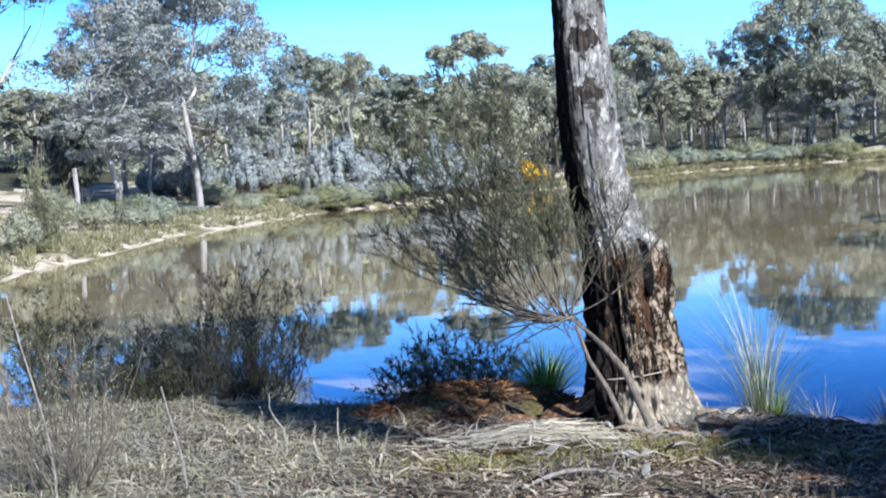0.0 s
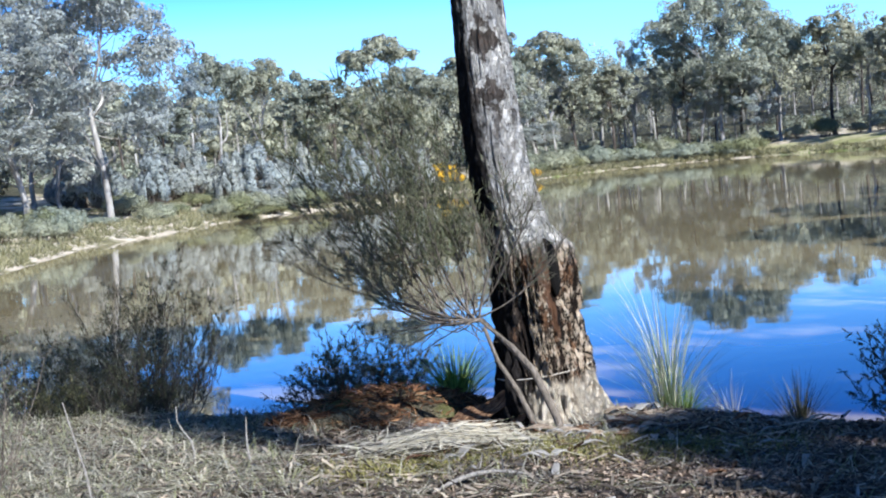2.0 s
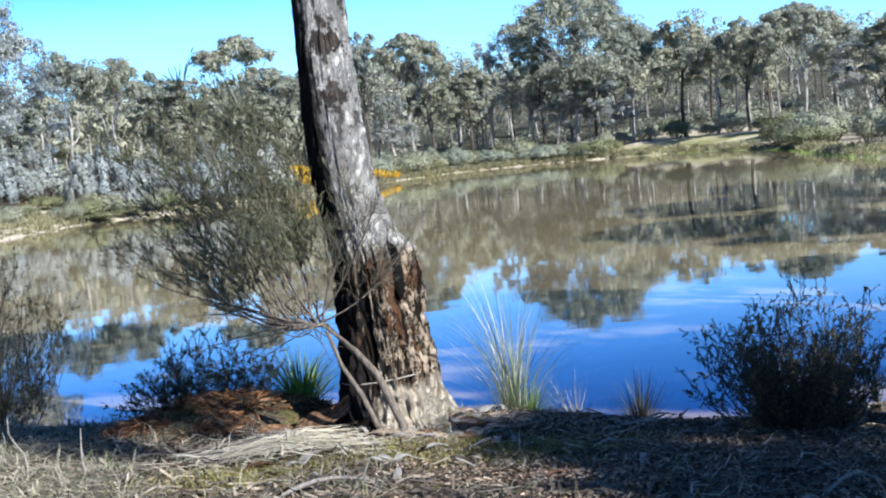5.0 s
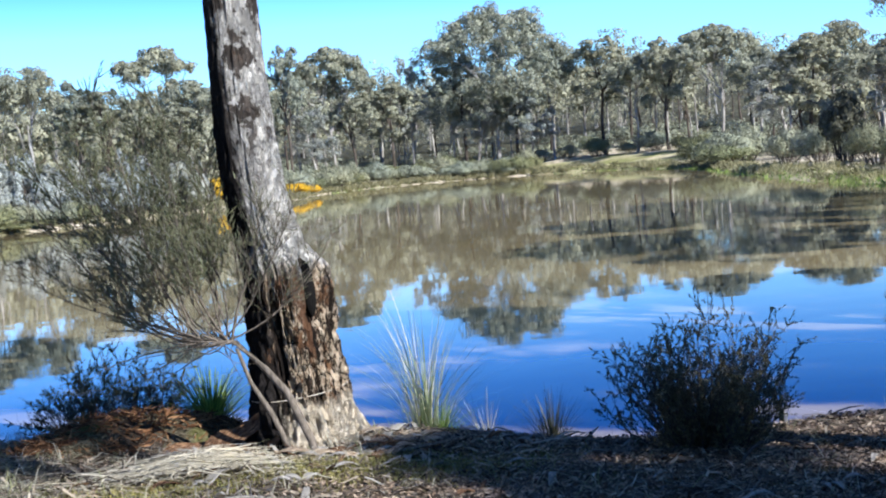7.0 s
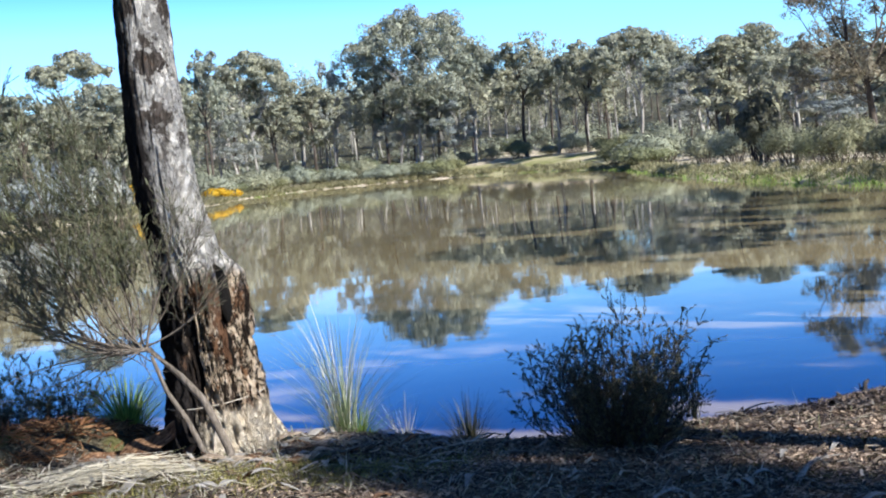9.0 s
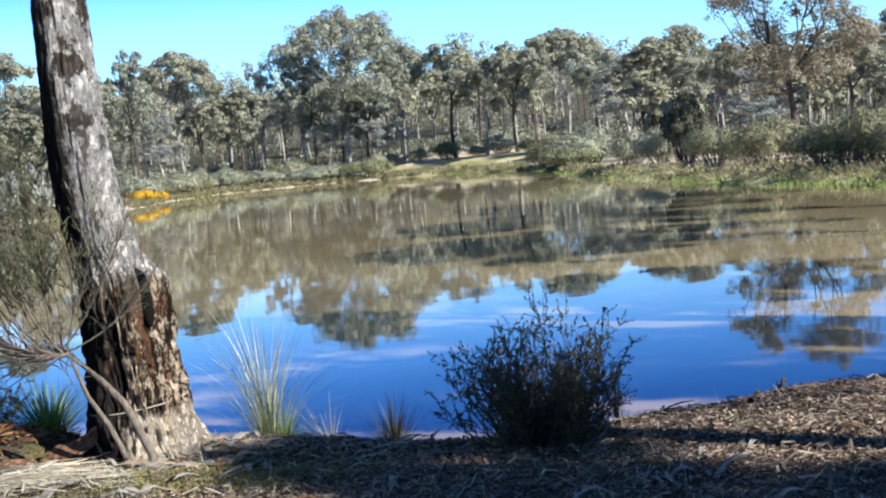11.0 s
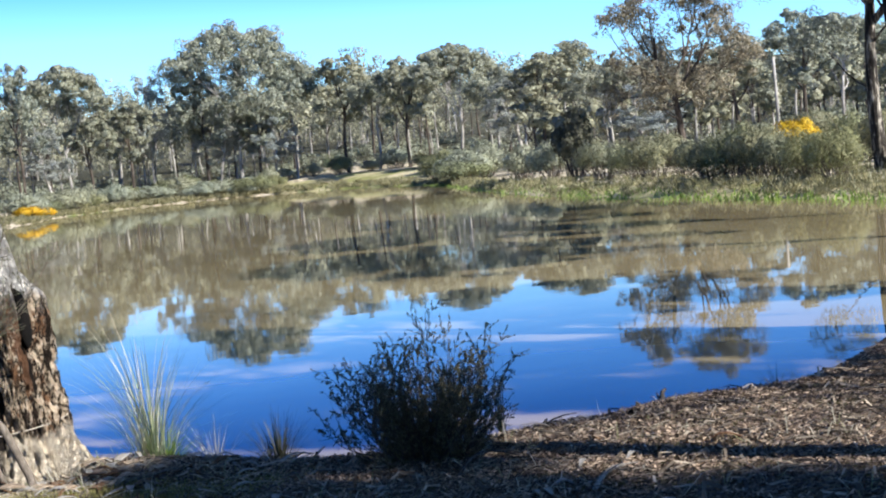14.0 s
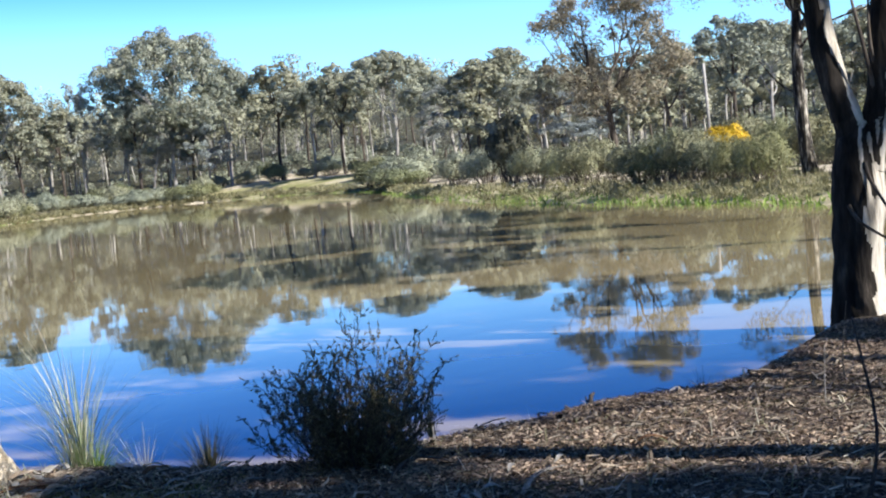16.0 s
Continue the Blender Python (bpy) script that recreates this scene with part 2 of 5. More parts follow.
def wood_floor():
    """Shrubby floor of the wood, dark with leaf fall."""
    m, n, l, b = material("woodland_floor", 0.95, 0.1)
    v = coords(n, l, (1, 1, 1))
    fine, big = noise_tex(n, l, v, 1.6, 6, 0.7), noise_tex(n, l, v, 0.2, 4)
    col = ramp(n, l, fine, [(0.3, (0.03, 0.032, 0.024)), (0.55, (0.09, 0.09, 0.065)), (0.75, (0.2, 0.19, 0.14))])
    l.new(blend(n, l, 1.0, col, ramp(n, l, big, [(0.3, (0.7, 0.72, 0.72)), (0.7, (1.2, 1.15, 1.05))]), "MULTIPLY"), b.inputs["Base Color"])
    bump(n, l, b, fine, 0.8, 0.4)
    return m


def water_material():
    """Turbid brown pond water with a still, faintly rippled skin."""
    m, n, l, b = material("turbid_pond_water", 0.02, 0.5)
    b.inputs["IOR"].default_value = 1.333
    b.inputs["Specular IOR Level"].default_value = 0.44
    v = coords(n, l, (1, 1, 1))
    silt = noise_tex(n, l, v, 0.12, 3)
    l.new(ramp(n, l, silt, [(0.3, (0.245, 0.203, 0.116)), (0.7, (0.318, 0.266, 0.155))]), b.inputs["Base Color"])
    w1 = noise_tex(n, l, coords(n, l, (0.6, 1.0, 1)), 2.2, 3, 0.5)
    w2 = noise_tex(n, l, coords(n, l, (0.12, 0.4, 1)), 1.0, 2, 0.5)
    k1, k2 = n.new("ShaderNodeBump"), n.new("ShaderNodeBump")
    k1.inputs["Strength"].default_value, k1.inputs["Distance"].default_value = 0.035, 0.02
    k2.inputs["Strength"].default_value, k2.inputs["Distance"].default_value = 0.05, 0.08
    l.new(w1, k1.inputs["Height"])
    l.new(w2, k2.inputs["Height"])
    l.new(k2.outputs[0], k1.inputs["Normal"])
    l.new(k1.outputs[0], b.inputs["Normal"])
    return m


NEAR_GROUND, FAR_GROUND, GREEN_GROUND, WOOD_FLOOR, WATER = ground_near(), ground_far(), ground_green(), wood_floor(), water_material()


# ---- mesh helpers ----
def mesh_part(name, verts, faces, mat, parent=None, label="", smooth=False):
    me = bpy.data.meshes.new(name)
    me.from_pydata(np.asarray(verts, float).tolist(), [], [tuple(map(int, f)) for f in faces])
    me.materials.append(mat)
    if smooth:
        me.polygons.foreach_set("use_smooth", [True] * len(me.polygons))
    ob = new(name, me)
    ob.parent = parent
    return tagged(ob, label)


def quads_part(name, q, mat, parent=None, label="", soft=None):
    """A mesh of loose faces, q of shape (n, 3 or 4, 3): leaves and blades; soft: one normal each, for rounded clumps."""
    q = np.asarray(q, dtype=np.float32)
    k, c = q.shape[:2]
    if soft is not None:
        turned = (np.cross(q[:, 1] - q[:, 0], q[:, 2] - q[:, 0]) * soft).sum(1) < 0
        q[turned] = q[turned][:, ::-1]
    me = bpy.data.meshes.new(name)
    me.vertices.add(c * k)
    me.vertices.foreach_set("co", q.ravel())
    me.loops.add(c * k)
    me.loops.foreach_set("vertex_index", np.arange(c * k, dtype=np.int32))
    me.polygons.add(k)
    me.polygons.foreach_set("loop_start", np.arange(0, c * k, c, dtype=np.int32))
    me.update(calc_edges=True)
    if soft is not None:
        me.polygons.foreach_set("use_smooth", [True] * k)
        me.normals_split_custom_set(np.repeat(soft, c, 0).tolist())
    me.materials.append(mat)
    ob = new(name, me)
    ob.parent = parent
    return tagged(ob, label)


class Tubes:
    """Gathers tapered tubes into one mesh."""

    def __init__(self, sides=5):
        self.v, self.f, self.sides, self.count = [], [], sides, 0

    def add(self, pts, radii, sides=0):
        k = sides or self.sides
        pts = np.asarray(pts, float)
        n = len(pts)
        d = np.empty_like(pts)
        d[1:-1], d[0], d[-1] = pts[2:] - pts[:-2], pts[1] - pts[0], pts[-1] - pts[-2]
        d /= np.sqrt((d * d).sum(1, keepdims=True)) + 1e-9
        ref = np.where(np.abs(d[:, 2:]) > 0.7, (0.31, 0.95, 0.05), (0.0, 0.0, 1.0))
        a = d[:, (1, 2, 0)] * ref[:, (2, 0, 1)] - d[:, (2, 0, 1)] * ref[:, (1, 2, 0)]
        a /= np.sqrt((a * a).sum(1, keepdims=True)) + 1e-9
        b = d[:, (1, 2, 0)] * a[:, (2, 0, 1)] - d[:, (2, 0, 1)] * a[:, (1, 2, 0)]
        w = np.arange(k) * (2 * math.pi / k)
        ring = np.cos(w)[None, :, None] * a[:, None] + np.sin(w)[None, :, None] * b[:, None]
        base = self.count
        self.v.append((pts[:, None] + np.asarray(radii, float)[:, None, None] * ring).reshape(-1, 3))
        self.count += n * k
        for i in range(base, base + (n - 1) * k, k):
            for j in range(k):
                j2 = (j + 1) % k
                self.f.append((i + j, i + j2, i + k + j2, i + k + j))
        self.f.append(tuple(range(base + (n - 1) * k, base + n * k)))

    def part(self, name, mat, parent=None, label="", smooth=True):
        return mesh_part(name, np.concatenate(self.v), self.f, mat, parent, label, smooth)


def unit(v):
    return v / (np.linalg.norm(v, axis=-1, keepdims=True) + 1e-9)


def leaf_quads(rng, centres, length, width, droop=0.5, along=None, out=None, far=False):
    """Leaf-shaped quads about centres, hanging or following given directions; out: the way their faces tend to turn."""
    k = len(centres)
    d = unit(rng.normal(size=(k, 3))) + np.array([0, 0, -droop])
    if along is not None:
        d = d * 0.55 + along
    d = unit(d)
    face = unit(rng.normal(size=(k, 3)))
    if out is not None:
        face = unit(face * 0.75 + out)
        d = unit(d - face * (d * face).sum(1, keepdims=True) * 0.85)
    s = unit(np.cross(d, face))
    ln = length * rng.uniform(0.6, 1.3, (k, 1))
    wd = width * rng.uniform(0.7, 1.3, (k, 1))
    a, b = centres - d * ln / 2, centres + d * ln / 2
    if far:  # small in the distance: three corners do
        return np.stack([a + s * wd / 2, a - s * wd / 2, b], 1)
    mid = centres - d * ln * 0.05
    return np.stack([a, mid + s * wd / 2, b, mid - s * wd / 2], 1)


def curve_path(rng, start, end, n, sag=0.0, wob=0.05):
    start, end = np.asarray(start, float), np.asarray(end, float)
    size = np.linalg.norm(end - start)
    t = np.linspace(0, 1, n)[:, None]
    p = start + (end - start) * t
    p[:, 2] += sag * size * 4 * (t * (1 - t))[:, 0]
    amp = rng.normal(size=3) * wob * size
    return p + np.sin(t * math.pi * rng.uniform(0.8, 1.8)) * amp * (1 - t * 0.3) * (t > 0)


# ---- the ground and the pond ----
SHORE = [(-6, 11.2), (-3.6, 10.4), (-2.8, 10.5), (-1.3, 9.75), (-0.9, 9.45), (0.4, 9.3), (1.0, 8.95), (1.65, 8.5), (2.4, 7.8), (2.95, 7.25), (3.4, 7.1), (4.0, 7.3),
         (4.4, 7.15), (4.9, 7.28), (5.5, 7.14), (5.9, 7.15), (6.3, 7.3), (7.4, 8.0), (8.0, 8.35), (9.5, 9.2), (13, 11), (18, 15), (20.7, 20.5), (22, 26),
         (22.6, 30), (23.8, 37), (26, 47), (34, 72), (41.5, 92), (45, 116), (40, 128), (32, 131), (24, 126), (17, 114), (12.4, 97), (4, 80),
         (-4, 69), (-6.6, 64), (-7.6, 55), (-9.4, 47), (-9.4, 40), (-9.2, 36), (-9.7, 32), (-9.4, 27), (-10, 20), (-10.5, 15), (-8.5, 12)]


def smooth_loop(pts, k):
    p = np.array(pts, float)
    for _ in range(k):
        q = np.roll(p, -1, 0)
        p = np.stack([0.75 * p + 0.25 * q, 0.25 * p + 0.75 * q], 1).reshape(-1, 2)
    return p


POND = smooth_loop(SHORE, 2)


EDGE = np.roll(POND, -1, 0) - POND
EDGE_LONG = (EDGE ** 2).sum(1) + 1e-12


def shore_distance(xy):
    """Distance to the water's edge, positive on land."""
    xy = np.asarray(xy, float)
    out = np.empty(len(xy))
    for i in range(0, len(xy), 4000):
        w = xy[i:i + 4000, None] - POND
        t = np.clip((w * EDGE).sum(2) / EDGE_LONG, 0, 1)
        best = np.sqrt(((w - t[..., None] * EDGE) ** 2).sum(2).min(1))
        y0, y1 = -w[..., 1], EDGE[:, 1] - w[..., 1]
        cross = ((y0 > 0) != (y1 > 0)) & (w[..., 0] < -EDGE[:, 0] * y0 / (EDGE[:, 1] + 1e-12))
        out[i:i + 4000] = np.where(cross.sum(1) % 2 == 1, -best, best)
    return out


def step(a, b, x):
    t = np.clip((x - a) / (b - a), 0, 1)
    return t * t * (3 - 2 * t)


def wave(x, y, f, seed):
    r = np.random.default_rng(seed)
    out = 0
    for i in range(6):
        a = r.uniform(0, 2 * math.pi)
        out = out + np.sin((x * math.cos(a) + y * math.sin(a)) * f * r.uniform(0.6, 1.7) + r.uniform(0, 6.3)) / 6
    return out


def ground_height(x, y):
    xy = np.stack([np.ravel(x), np.ravel(y)], 1).astype(float)
    px, py = xy.T
    r = np.hypot(px, py)
    d = shore_distance(xy) + wave(px, py, 3.0, 4) * 0.1 * (r < 40) + wave(px, py, 0.5, 5) * 0.8 * (r > 25)
    near = 0.17 * step(-0.05, 0.35, d) + 0.06 * step(0.3, 3, d) + 0.03 * wave(px, py, 2.2, 1) * step(0.1, 0.8, d) + 0.015 * wave(px, py, 7, 2) * step(0.1, 0.6, d)
    left = step(10, -6, px - py * 0.05)
    far = 0.3 * step(-0.2, 1.5, d) + (0.15 + 0.75 * left) * step(2, 14, d) + (0.3 + 0.5 * left) * step(14, 40, d) + 0.25 * wave(px, py, 0.25, 3) * step(1, 10, d) + 3.4 * step(9, 62, d)
    a = np.degrees(np.arctan2(px, py))
    far = far + 0.95 * step(16, 18.5, a) * step(27, 25, a) * step(80, 90, r) * step(0.5, 10, d)
    far = far + 20 * step(185, 420, r)
    k = step(14, 26, r)
    land = near * (1 - k) + far * k
    bed = -0.5 * step(0, 3, -d) - 0.08 * step(0, 0.3, -d)
    return np.where(d > -0.05, land, bed) - 0.02


def ground_at(x, y):
    return float(ground_height(np.array([x]), np.array([y]))[0])


def build_ground():
    az = np.concatenate([np.arange(-24, 52, 0.42), np.arange(52, 336, 4.0)])
    rad = np.concatenate([np.linspace(0.4, 4, 12), np.arange(4.1, 13, 0.085), np.geomspace(13, 170, 120), np.geomspace(180, 460, 16), np.geomspace(520, 2500, 10)])
    A, Rr = np.meshgrid(np.radians(az), rad, indexing="ij")
    x, y = (Rr * np.sin(A)).ravel(), (Rr * np.cos(A)).ravel()
    z = ground_height(x, y)
    na, nr = len(az), len(rad)
    verts = np.vstack([np.stack([x, y, z], 1), [(0, 0, ground_at(0, 0))]])
    i, j = np.meshgrid(np.arange(na), np.arange(nr - 1), indexing="ij")
    i, j = i.ravel(), j.ravel()
    i2 = (i + 1) % na
    quads = np.stack([i * nr + j, i * nr + j + 1, i2 * nr + j + 1, i2 * nr + j], 1)
    c = len(verts) - 1
    tris = [(a * nr, ((a + 1) % na) * nr, c) for a in range(na)]
    ob = mesh_part("ground", verts, [*map(tuple, quads), *tris], NEAR_GROUND, None, smooth=True)
    ob.data.materials.append(FAR_GROUND)
    ob.data.materials.append(GREEN_GROUND)
    ob.data.materials.append(WOOD_FLOOR)
    cx, cy = verts[quads].mean(1)[:, :2].T
    r = np.hypot(cx, cy)
    kind = np.where(r > 17, 1, 0)
    a = np.degrees(np.arctan2(cx, cy))
    sd = shore_distance(np.stack([cx, cy], 1))
    kind = np.where((r > 17) & (a > 17) & (a < 48) & (sd < np.where((a < 26) & (r > 70), 9.0 + 2.5 * wave(cx, cy, 0.4, 8), 1.2 + 0.02 * r)), 2, kind)
    kind = np.where(sd > 26, 3, kind)
    kind = np.where(r < 17, 0, kind)
    ob.data.polygons.foreach_set("material_index", np.concatenate([kind, np.zeros(len(tris), int)]).astype(np.int32))
    tagged(ob, "leaf-littered bank, sandy far shore and scrubby ground", "ground", kind="structure")
    c = POND.mean(0)
    ring = [(*(p + 0.9 * (p - c) / np.linalg.norm(p - c)), 0.0) for p in POND]
    w = mesh_part("water", ring, [tuple(range(len(ring)))], WATER)
    tagged(w, "still brown pond water mirroring trees and sky", "water", kind="structure")


build_ground()


# ---- trees ----
def gum_tree(name, seed, height, spread, radius, bark, leaves, clumps=24, count=9000, leaf=(0.3, 0.12), fork=0.45, lean=0.0, droop=0.6, bare=0.3, flat=0.85, label="", crown_low=0.42, lobe=(0.12, 0.21), peak=0.0):
    """A eucalypt: a tapered trunk that forks into limbs, with leaf clumps in a broken dome."""
    rng = np.random.default_rng(seed)
    root = new(name)
    wood, boughs = Tubes(7), Tubes(7)
    top = np.array([lean * height * 0.5, rng.normal() * 0.02 * height, height * fork])
    tp = curve_path(rng, (0, 0, -0.3), top, 9, 0, 0.03)
    wood.add(tp, np.linspace(1.15, 0.72, 9) * radius * np.array([1.25, 1.05] + [1] * 7))
    limbs = []
    for i in range(rng.integers(3, 6)):
        w = 2 * math.pi * (i + rng.uniform(0, 0.7)) / 4
        start = tp[rng.integers(6, 9)] if i else tp[-1]
        reach = spread * rng.uniform(0.12, 0.32)
        end = start + np.array([math.cos(w) * reach + lean * height * 0.2, math.sin(w) * reach, height * rng.uniform(0.16, 0.3)])
        lp = curve_path(rng, start, end, 7, -0.04, 0.06)
        boughs.add(lp, np.linspace(0.6, 0.25, 7) * radius)
        limbs.append(lp)
    pos = []
    for i in range(clumps):
        w = i * 2.399 + rng.uniform(-0.4, 0.4)
        rr = math.sqrt((i + 0.5) / clumps) * spread / 2
        dome = math.sqrt(max(0.0, 1 - (rr / (spread / 2)) ** 2 * 0.85))
        dome = dome * (1 - peak * rr / (spread / 2))
        z = height * (crown_low + (0.93 - crown_low) * dome * rng.uniform(0.62 + 0.2 * (peak > 0), 1.0))
        if rng.uniform() < bare:
            z = height * rng.uniform(crown_low * 0.75, crown_low + 0.15)
        c = np.array([math.cos(w) * rr + lean * height * 0.7, math.sin(w) * rr, z])
        near = min(limbs, key=lambda q: np.linalg.norm(q[-1] - c))
        s = near[rng.integers(3, 7)]
        if s[2] > c[2] + 0.05 * height:
            s = tp[rng.integers(4, 9)]
        bp = curve_path(rng, s, c, 5, -0.05, 0.06)
        boughs.add(bp, np.linspace(0.22, 0.06, 5) * radius, 4)
        size = spread * rng.uniform(*lobe)
        for _ in range(4):
            q = c + rng.normal(size=3) * size * np.array([0.6, 0.6, 0.35])
            boughs.add(curve_path(rng, bp[3], q, 3, 0, 0.08), [0.06 * radius, 0.04 * radius, 0.02 * radius], 3)
        pos.append((c, size))
    share = np.array([s ** 2 for _, s in pos])
    share = share / share.sum()
    qs, soft = [], []
    for (c, s), f in zip(pos, share):
        k = max(20, int(count * f))
        # a billowing cap: knobs of foliage over the clump, a few leaves hanging under it
        knobs = unit(rng.normal(size=(15, 3)) + np.array([0, 0, 0.5]))
        centre = c + knobs * s * rng.uniform(0.4, 0.95, (15, 1)) * np.array([1, 1, flat])
        rad = s * rng.uniform(0.22, 0.48, 15)
        pick = rng.integers(0, 15, k)
        o = unit(rng.normal(size=(k, 3)) + np.array([0, 0, 0.5]) + 0.4 * knobs[pick])
        deep = np.where(rng.uniform(size=(k, 1)) < 0.75, rng.uniform(0.86, 1.04, (k, 1)), rng.uniform(0.2, 1.15, (k, 1)))
        p = centre[pick] + o * deep * rad[pick][:, None] * np.array([1, 1, 0.9])
        face = unit(o + 0.25 * knobs[pick] + np.array([0, 0, 0.15]))
        qs.append(leaf_quads(rng, p, leaf[0], leaf[1], droop, None, face * 1.3, True))
        soft.append(unit(face + rng.normal(size=(k, 3)) * 0.4))
    wood.part("trunk", bark, root)
    boughs.part("branchwork", bark, root)
    quads_part("crown", np.concatenate(qs), leaves, root, "", np.concatenate(soft))
    return tagged(root, label or "grey-green gum tree with a broken domed crown", "tree")


def stand(ob, az, dist, scale=1.0, wide=1.0, turn=0.0, sink=0.0):
    x, y = polar(az, dist)
    return Matrix.LocRotScale((x, y, ground_at(x, y) - sink), Euler((0, 0, radians(turn))), (scale * wide, scale * wide, scale))


def placed(proto, used, az, dist, height, base_height, wide, turn, group=""):
    m = stand(proto, az, dist, height / base_height, wide, turn)
    if not used.get(proto.name):
        used[proto.name] = True
        proto.matrix_basis = m
        ob = proto
    else:
        ob = copy_thing(proto, m)
        ob.matrix_basis = m
    return tagged(ob, group=group)


PROTO = {
    "a": (gum_tree("gum_tree", 11, 12, 6.5, 0.15, BARK_PALE, GUM, 22, 17000, (0.22, 0.12), fork=0.45, crown_low=0.56, bare=0.16), 12, 6.5),
    "b": (gum_tree("gum_tree", 12, 12, 5.0, 0.15, BARK_DARK, GUM, 19, 14500, (0.22, 0.12), fork=0.52, crown_low=0.56, bare=0.2), 12, 5.0),
    "c": (gum_tree("gum_tree", 13, 12, 7.5, 0.13, BARK_PALE, GUM, 28, 25000, (0.21, 0.11), fork=0.42, crown_low=0.58, bare=0.2, lobe=(0.1, 0.16), peak=0.3), 12, 7.5),
    "d": (gum_tree("gum_tree", 14, 12, 4.6, 0.12, BARK_PALE, GUM_PALE, 26, 19000, (0.16, 0.075), fork=0.5, bare=0.4, crown_low=0.36), 12, 4.6),
    "e": (gum_tree("gum_tree", 15, 12, 6.0, 0.13, BARK_PALE, GUM_PALE, 38, 38000, (0.16, 0.072), fork=0.42, droop=1.0, crown_low=0.34, label="tall pale gum tree with hanging grey-green foliage"), 12, 6.0),
    "u": (gum_tree("gum_tree", 16, 12, 6.5, 0.15, BARK_DARK, GUM, 16, 11000, (0.26, 0.13), fork=0.5, crown_low=0.68, bare=0.1, flat=0.5, label="flat-topped gum tree with a layered umbrella crown"), 12, 6.5),
    "s": (gum_tree("gum_tree", 17, 12, 5.0, 0.11, BARK_PALE, GUM, 22, 5000, (0.33, 0.14), fork=0.66, crown_low=0.76, bare=0.0, flat=0.5, label="tall unseen gum tree with a high crown, placed for its shade"), 12, 5.0),
}
PROTO["B"] = (gum_tree("gum_tree", 19, 15.6, 12.6, 0.2, BARK_PALE, GUM, 44, 50000, (0.22, 0.12), fork=0.42, crown_low=0.56, bare=0.24, lobe=(0.095, 0.145), peak=0.24, label="broad gum tree towering over the far shore"), 15.6, 12.6)
PROTO["r"] = (gum_tree("gum_tree", 18, 12, 6.5, 0.17, BARK_DARK, GUM, 16, 2400, (0.62, 0.32), fork=0.4, crown_low=0.4, bare=0.3, label="unseen gum tree added behind the near bank"), 12, 6.5)
USED = {}
# compass angle, distance, height over the ground, crown width, kind
LEFT_TREES = [(-18.6, 58, 13.4, 7.6, "c"), (-13.84, 62, 8.4, 5.8, "d"), (-10.2, 65, 13.2, 7.4, "e"), (-13.2, 80, 13.0, 6.4, "e"), (-11.6, 78, 12.0, 6.0, "d"), (-12.08, 75, 8.0, 4.2, "d"), (-16.7, 95, 6.0, 5.0, "b"),
         (-7.76, 85, 6.0, 3.8, "b"), (-6.54, 88, 9.0, 3.4, "d"), (-5.33, 90, 9.2, 4.3, "a"), (-3.67, 92, 8.8, 4.3, "a"), (-1.78, 100, 8.3, 4.0, "b"), (-0.59, 98, 7.6, 4.4, "b"), (1.58, 115, 12.2, 6.4, "u"),
         (3.45, 105, 9.3, 5.8, "a"), (2.29, 100, 6.8, 4.8, "b"), (-8.82, 85, 6.2, 3.4, "a"), (5.2, 112, 10.0, 5.0, "b")]
FAR_TREES = [(6.89, 130, 13.8, 4.2, "b"), (8.92, 125, 12.8, 8.0, "c"), (11.32, 135, 9.6, 5.2, "b"), (12.21, 140, 13.2, 3.9, "d"), (15.93, 125, 15.1, 12.6, "B"), (15.1, 130, 9.4, 5.2, "d"), (16.7, 130, 9.0, 5.4, "b"), (17.3, 132, 8.4, 4.6, "d"), (9.6, 128, 8.4, 5.0, "b"), (7.9, 128, 8.0, 4.6, "d"), (14.4, 128, 11.2, 5.5, "b"), (18.21, 128, 12.0, 5.4, "a"),
         (20.42, 128, 11.8, 5.8, "b"), (21.74, 130, 10.2, 5.4, "a"), (23.08, 132, 11.6, 4.9, "b"), (25.15, 124, 11.8, 8.4, "c"), (26.9, 126, 9.4, 5.2, "a"), (28.23, 120, 8.6, 5.8, "a"), (29.86, 118, 10.5, 6.5, "a")]
RIGHT_TREES = [(27.88, 115, 8.7, 5.9, "d"), (29.0, 104, 8.6, 5.6, "b"), (31.75, 95, 7.3, 5.0, "a"), (33.12, 88, 5.6, 4.8, "d"), (37.03, 90, 7.4, 5.4, "b"), (39.89, 80, 7.8, 4.6, "b"), (41.44, 90, 7.4, 5.4, "a"),
         (44.36, 70, 6.0, 4.6, "a"), (46.16, 60, 6.2, 4.6, "b"), (48.0, 62, 6.4, 5.0, "c")]
for i, (a, dist, h, w, key) in enumerate(LEFT_TREES + FAR_TREES + RIGHT_TREES):
    ob, bh, bw = PROTO[key]
    for _ in range(20):
        if shore_distance(np.array([polar(a, dist)]))[0] > (13 if 5 < a < 27 else 3):
            break
        h, w, dist = h * (dist + 1.5) / dist, w * (dist + 1.5) / dist, dist + 1.5
    h = 1.05 * h - (0.9 if 17 < a < 26 else 0)
    placed(ob, USED, a, dist, h, bh, (w / bw) / (h / bh), (i * 137.5) % 360, "gum trees round the pond")


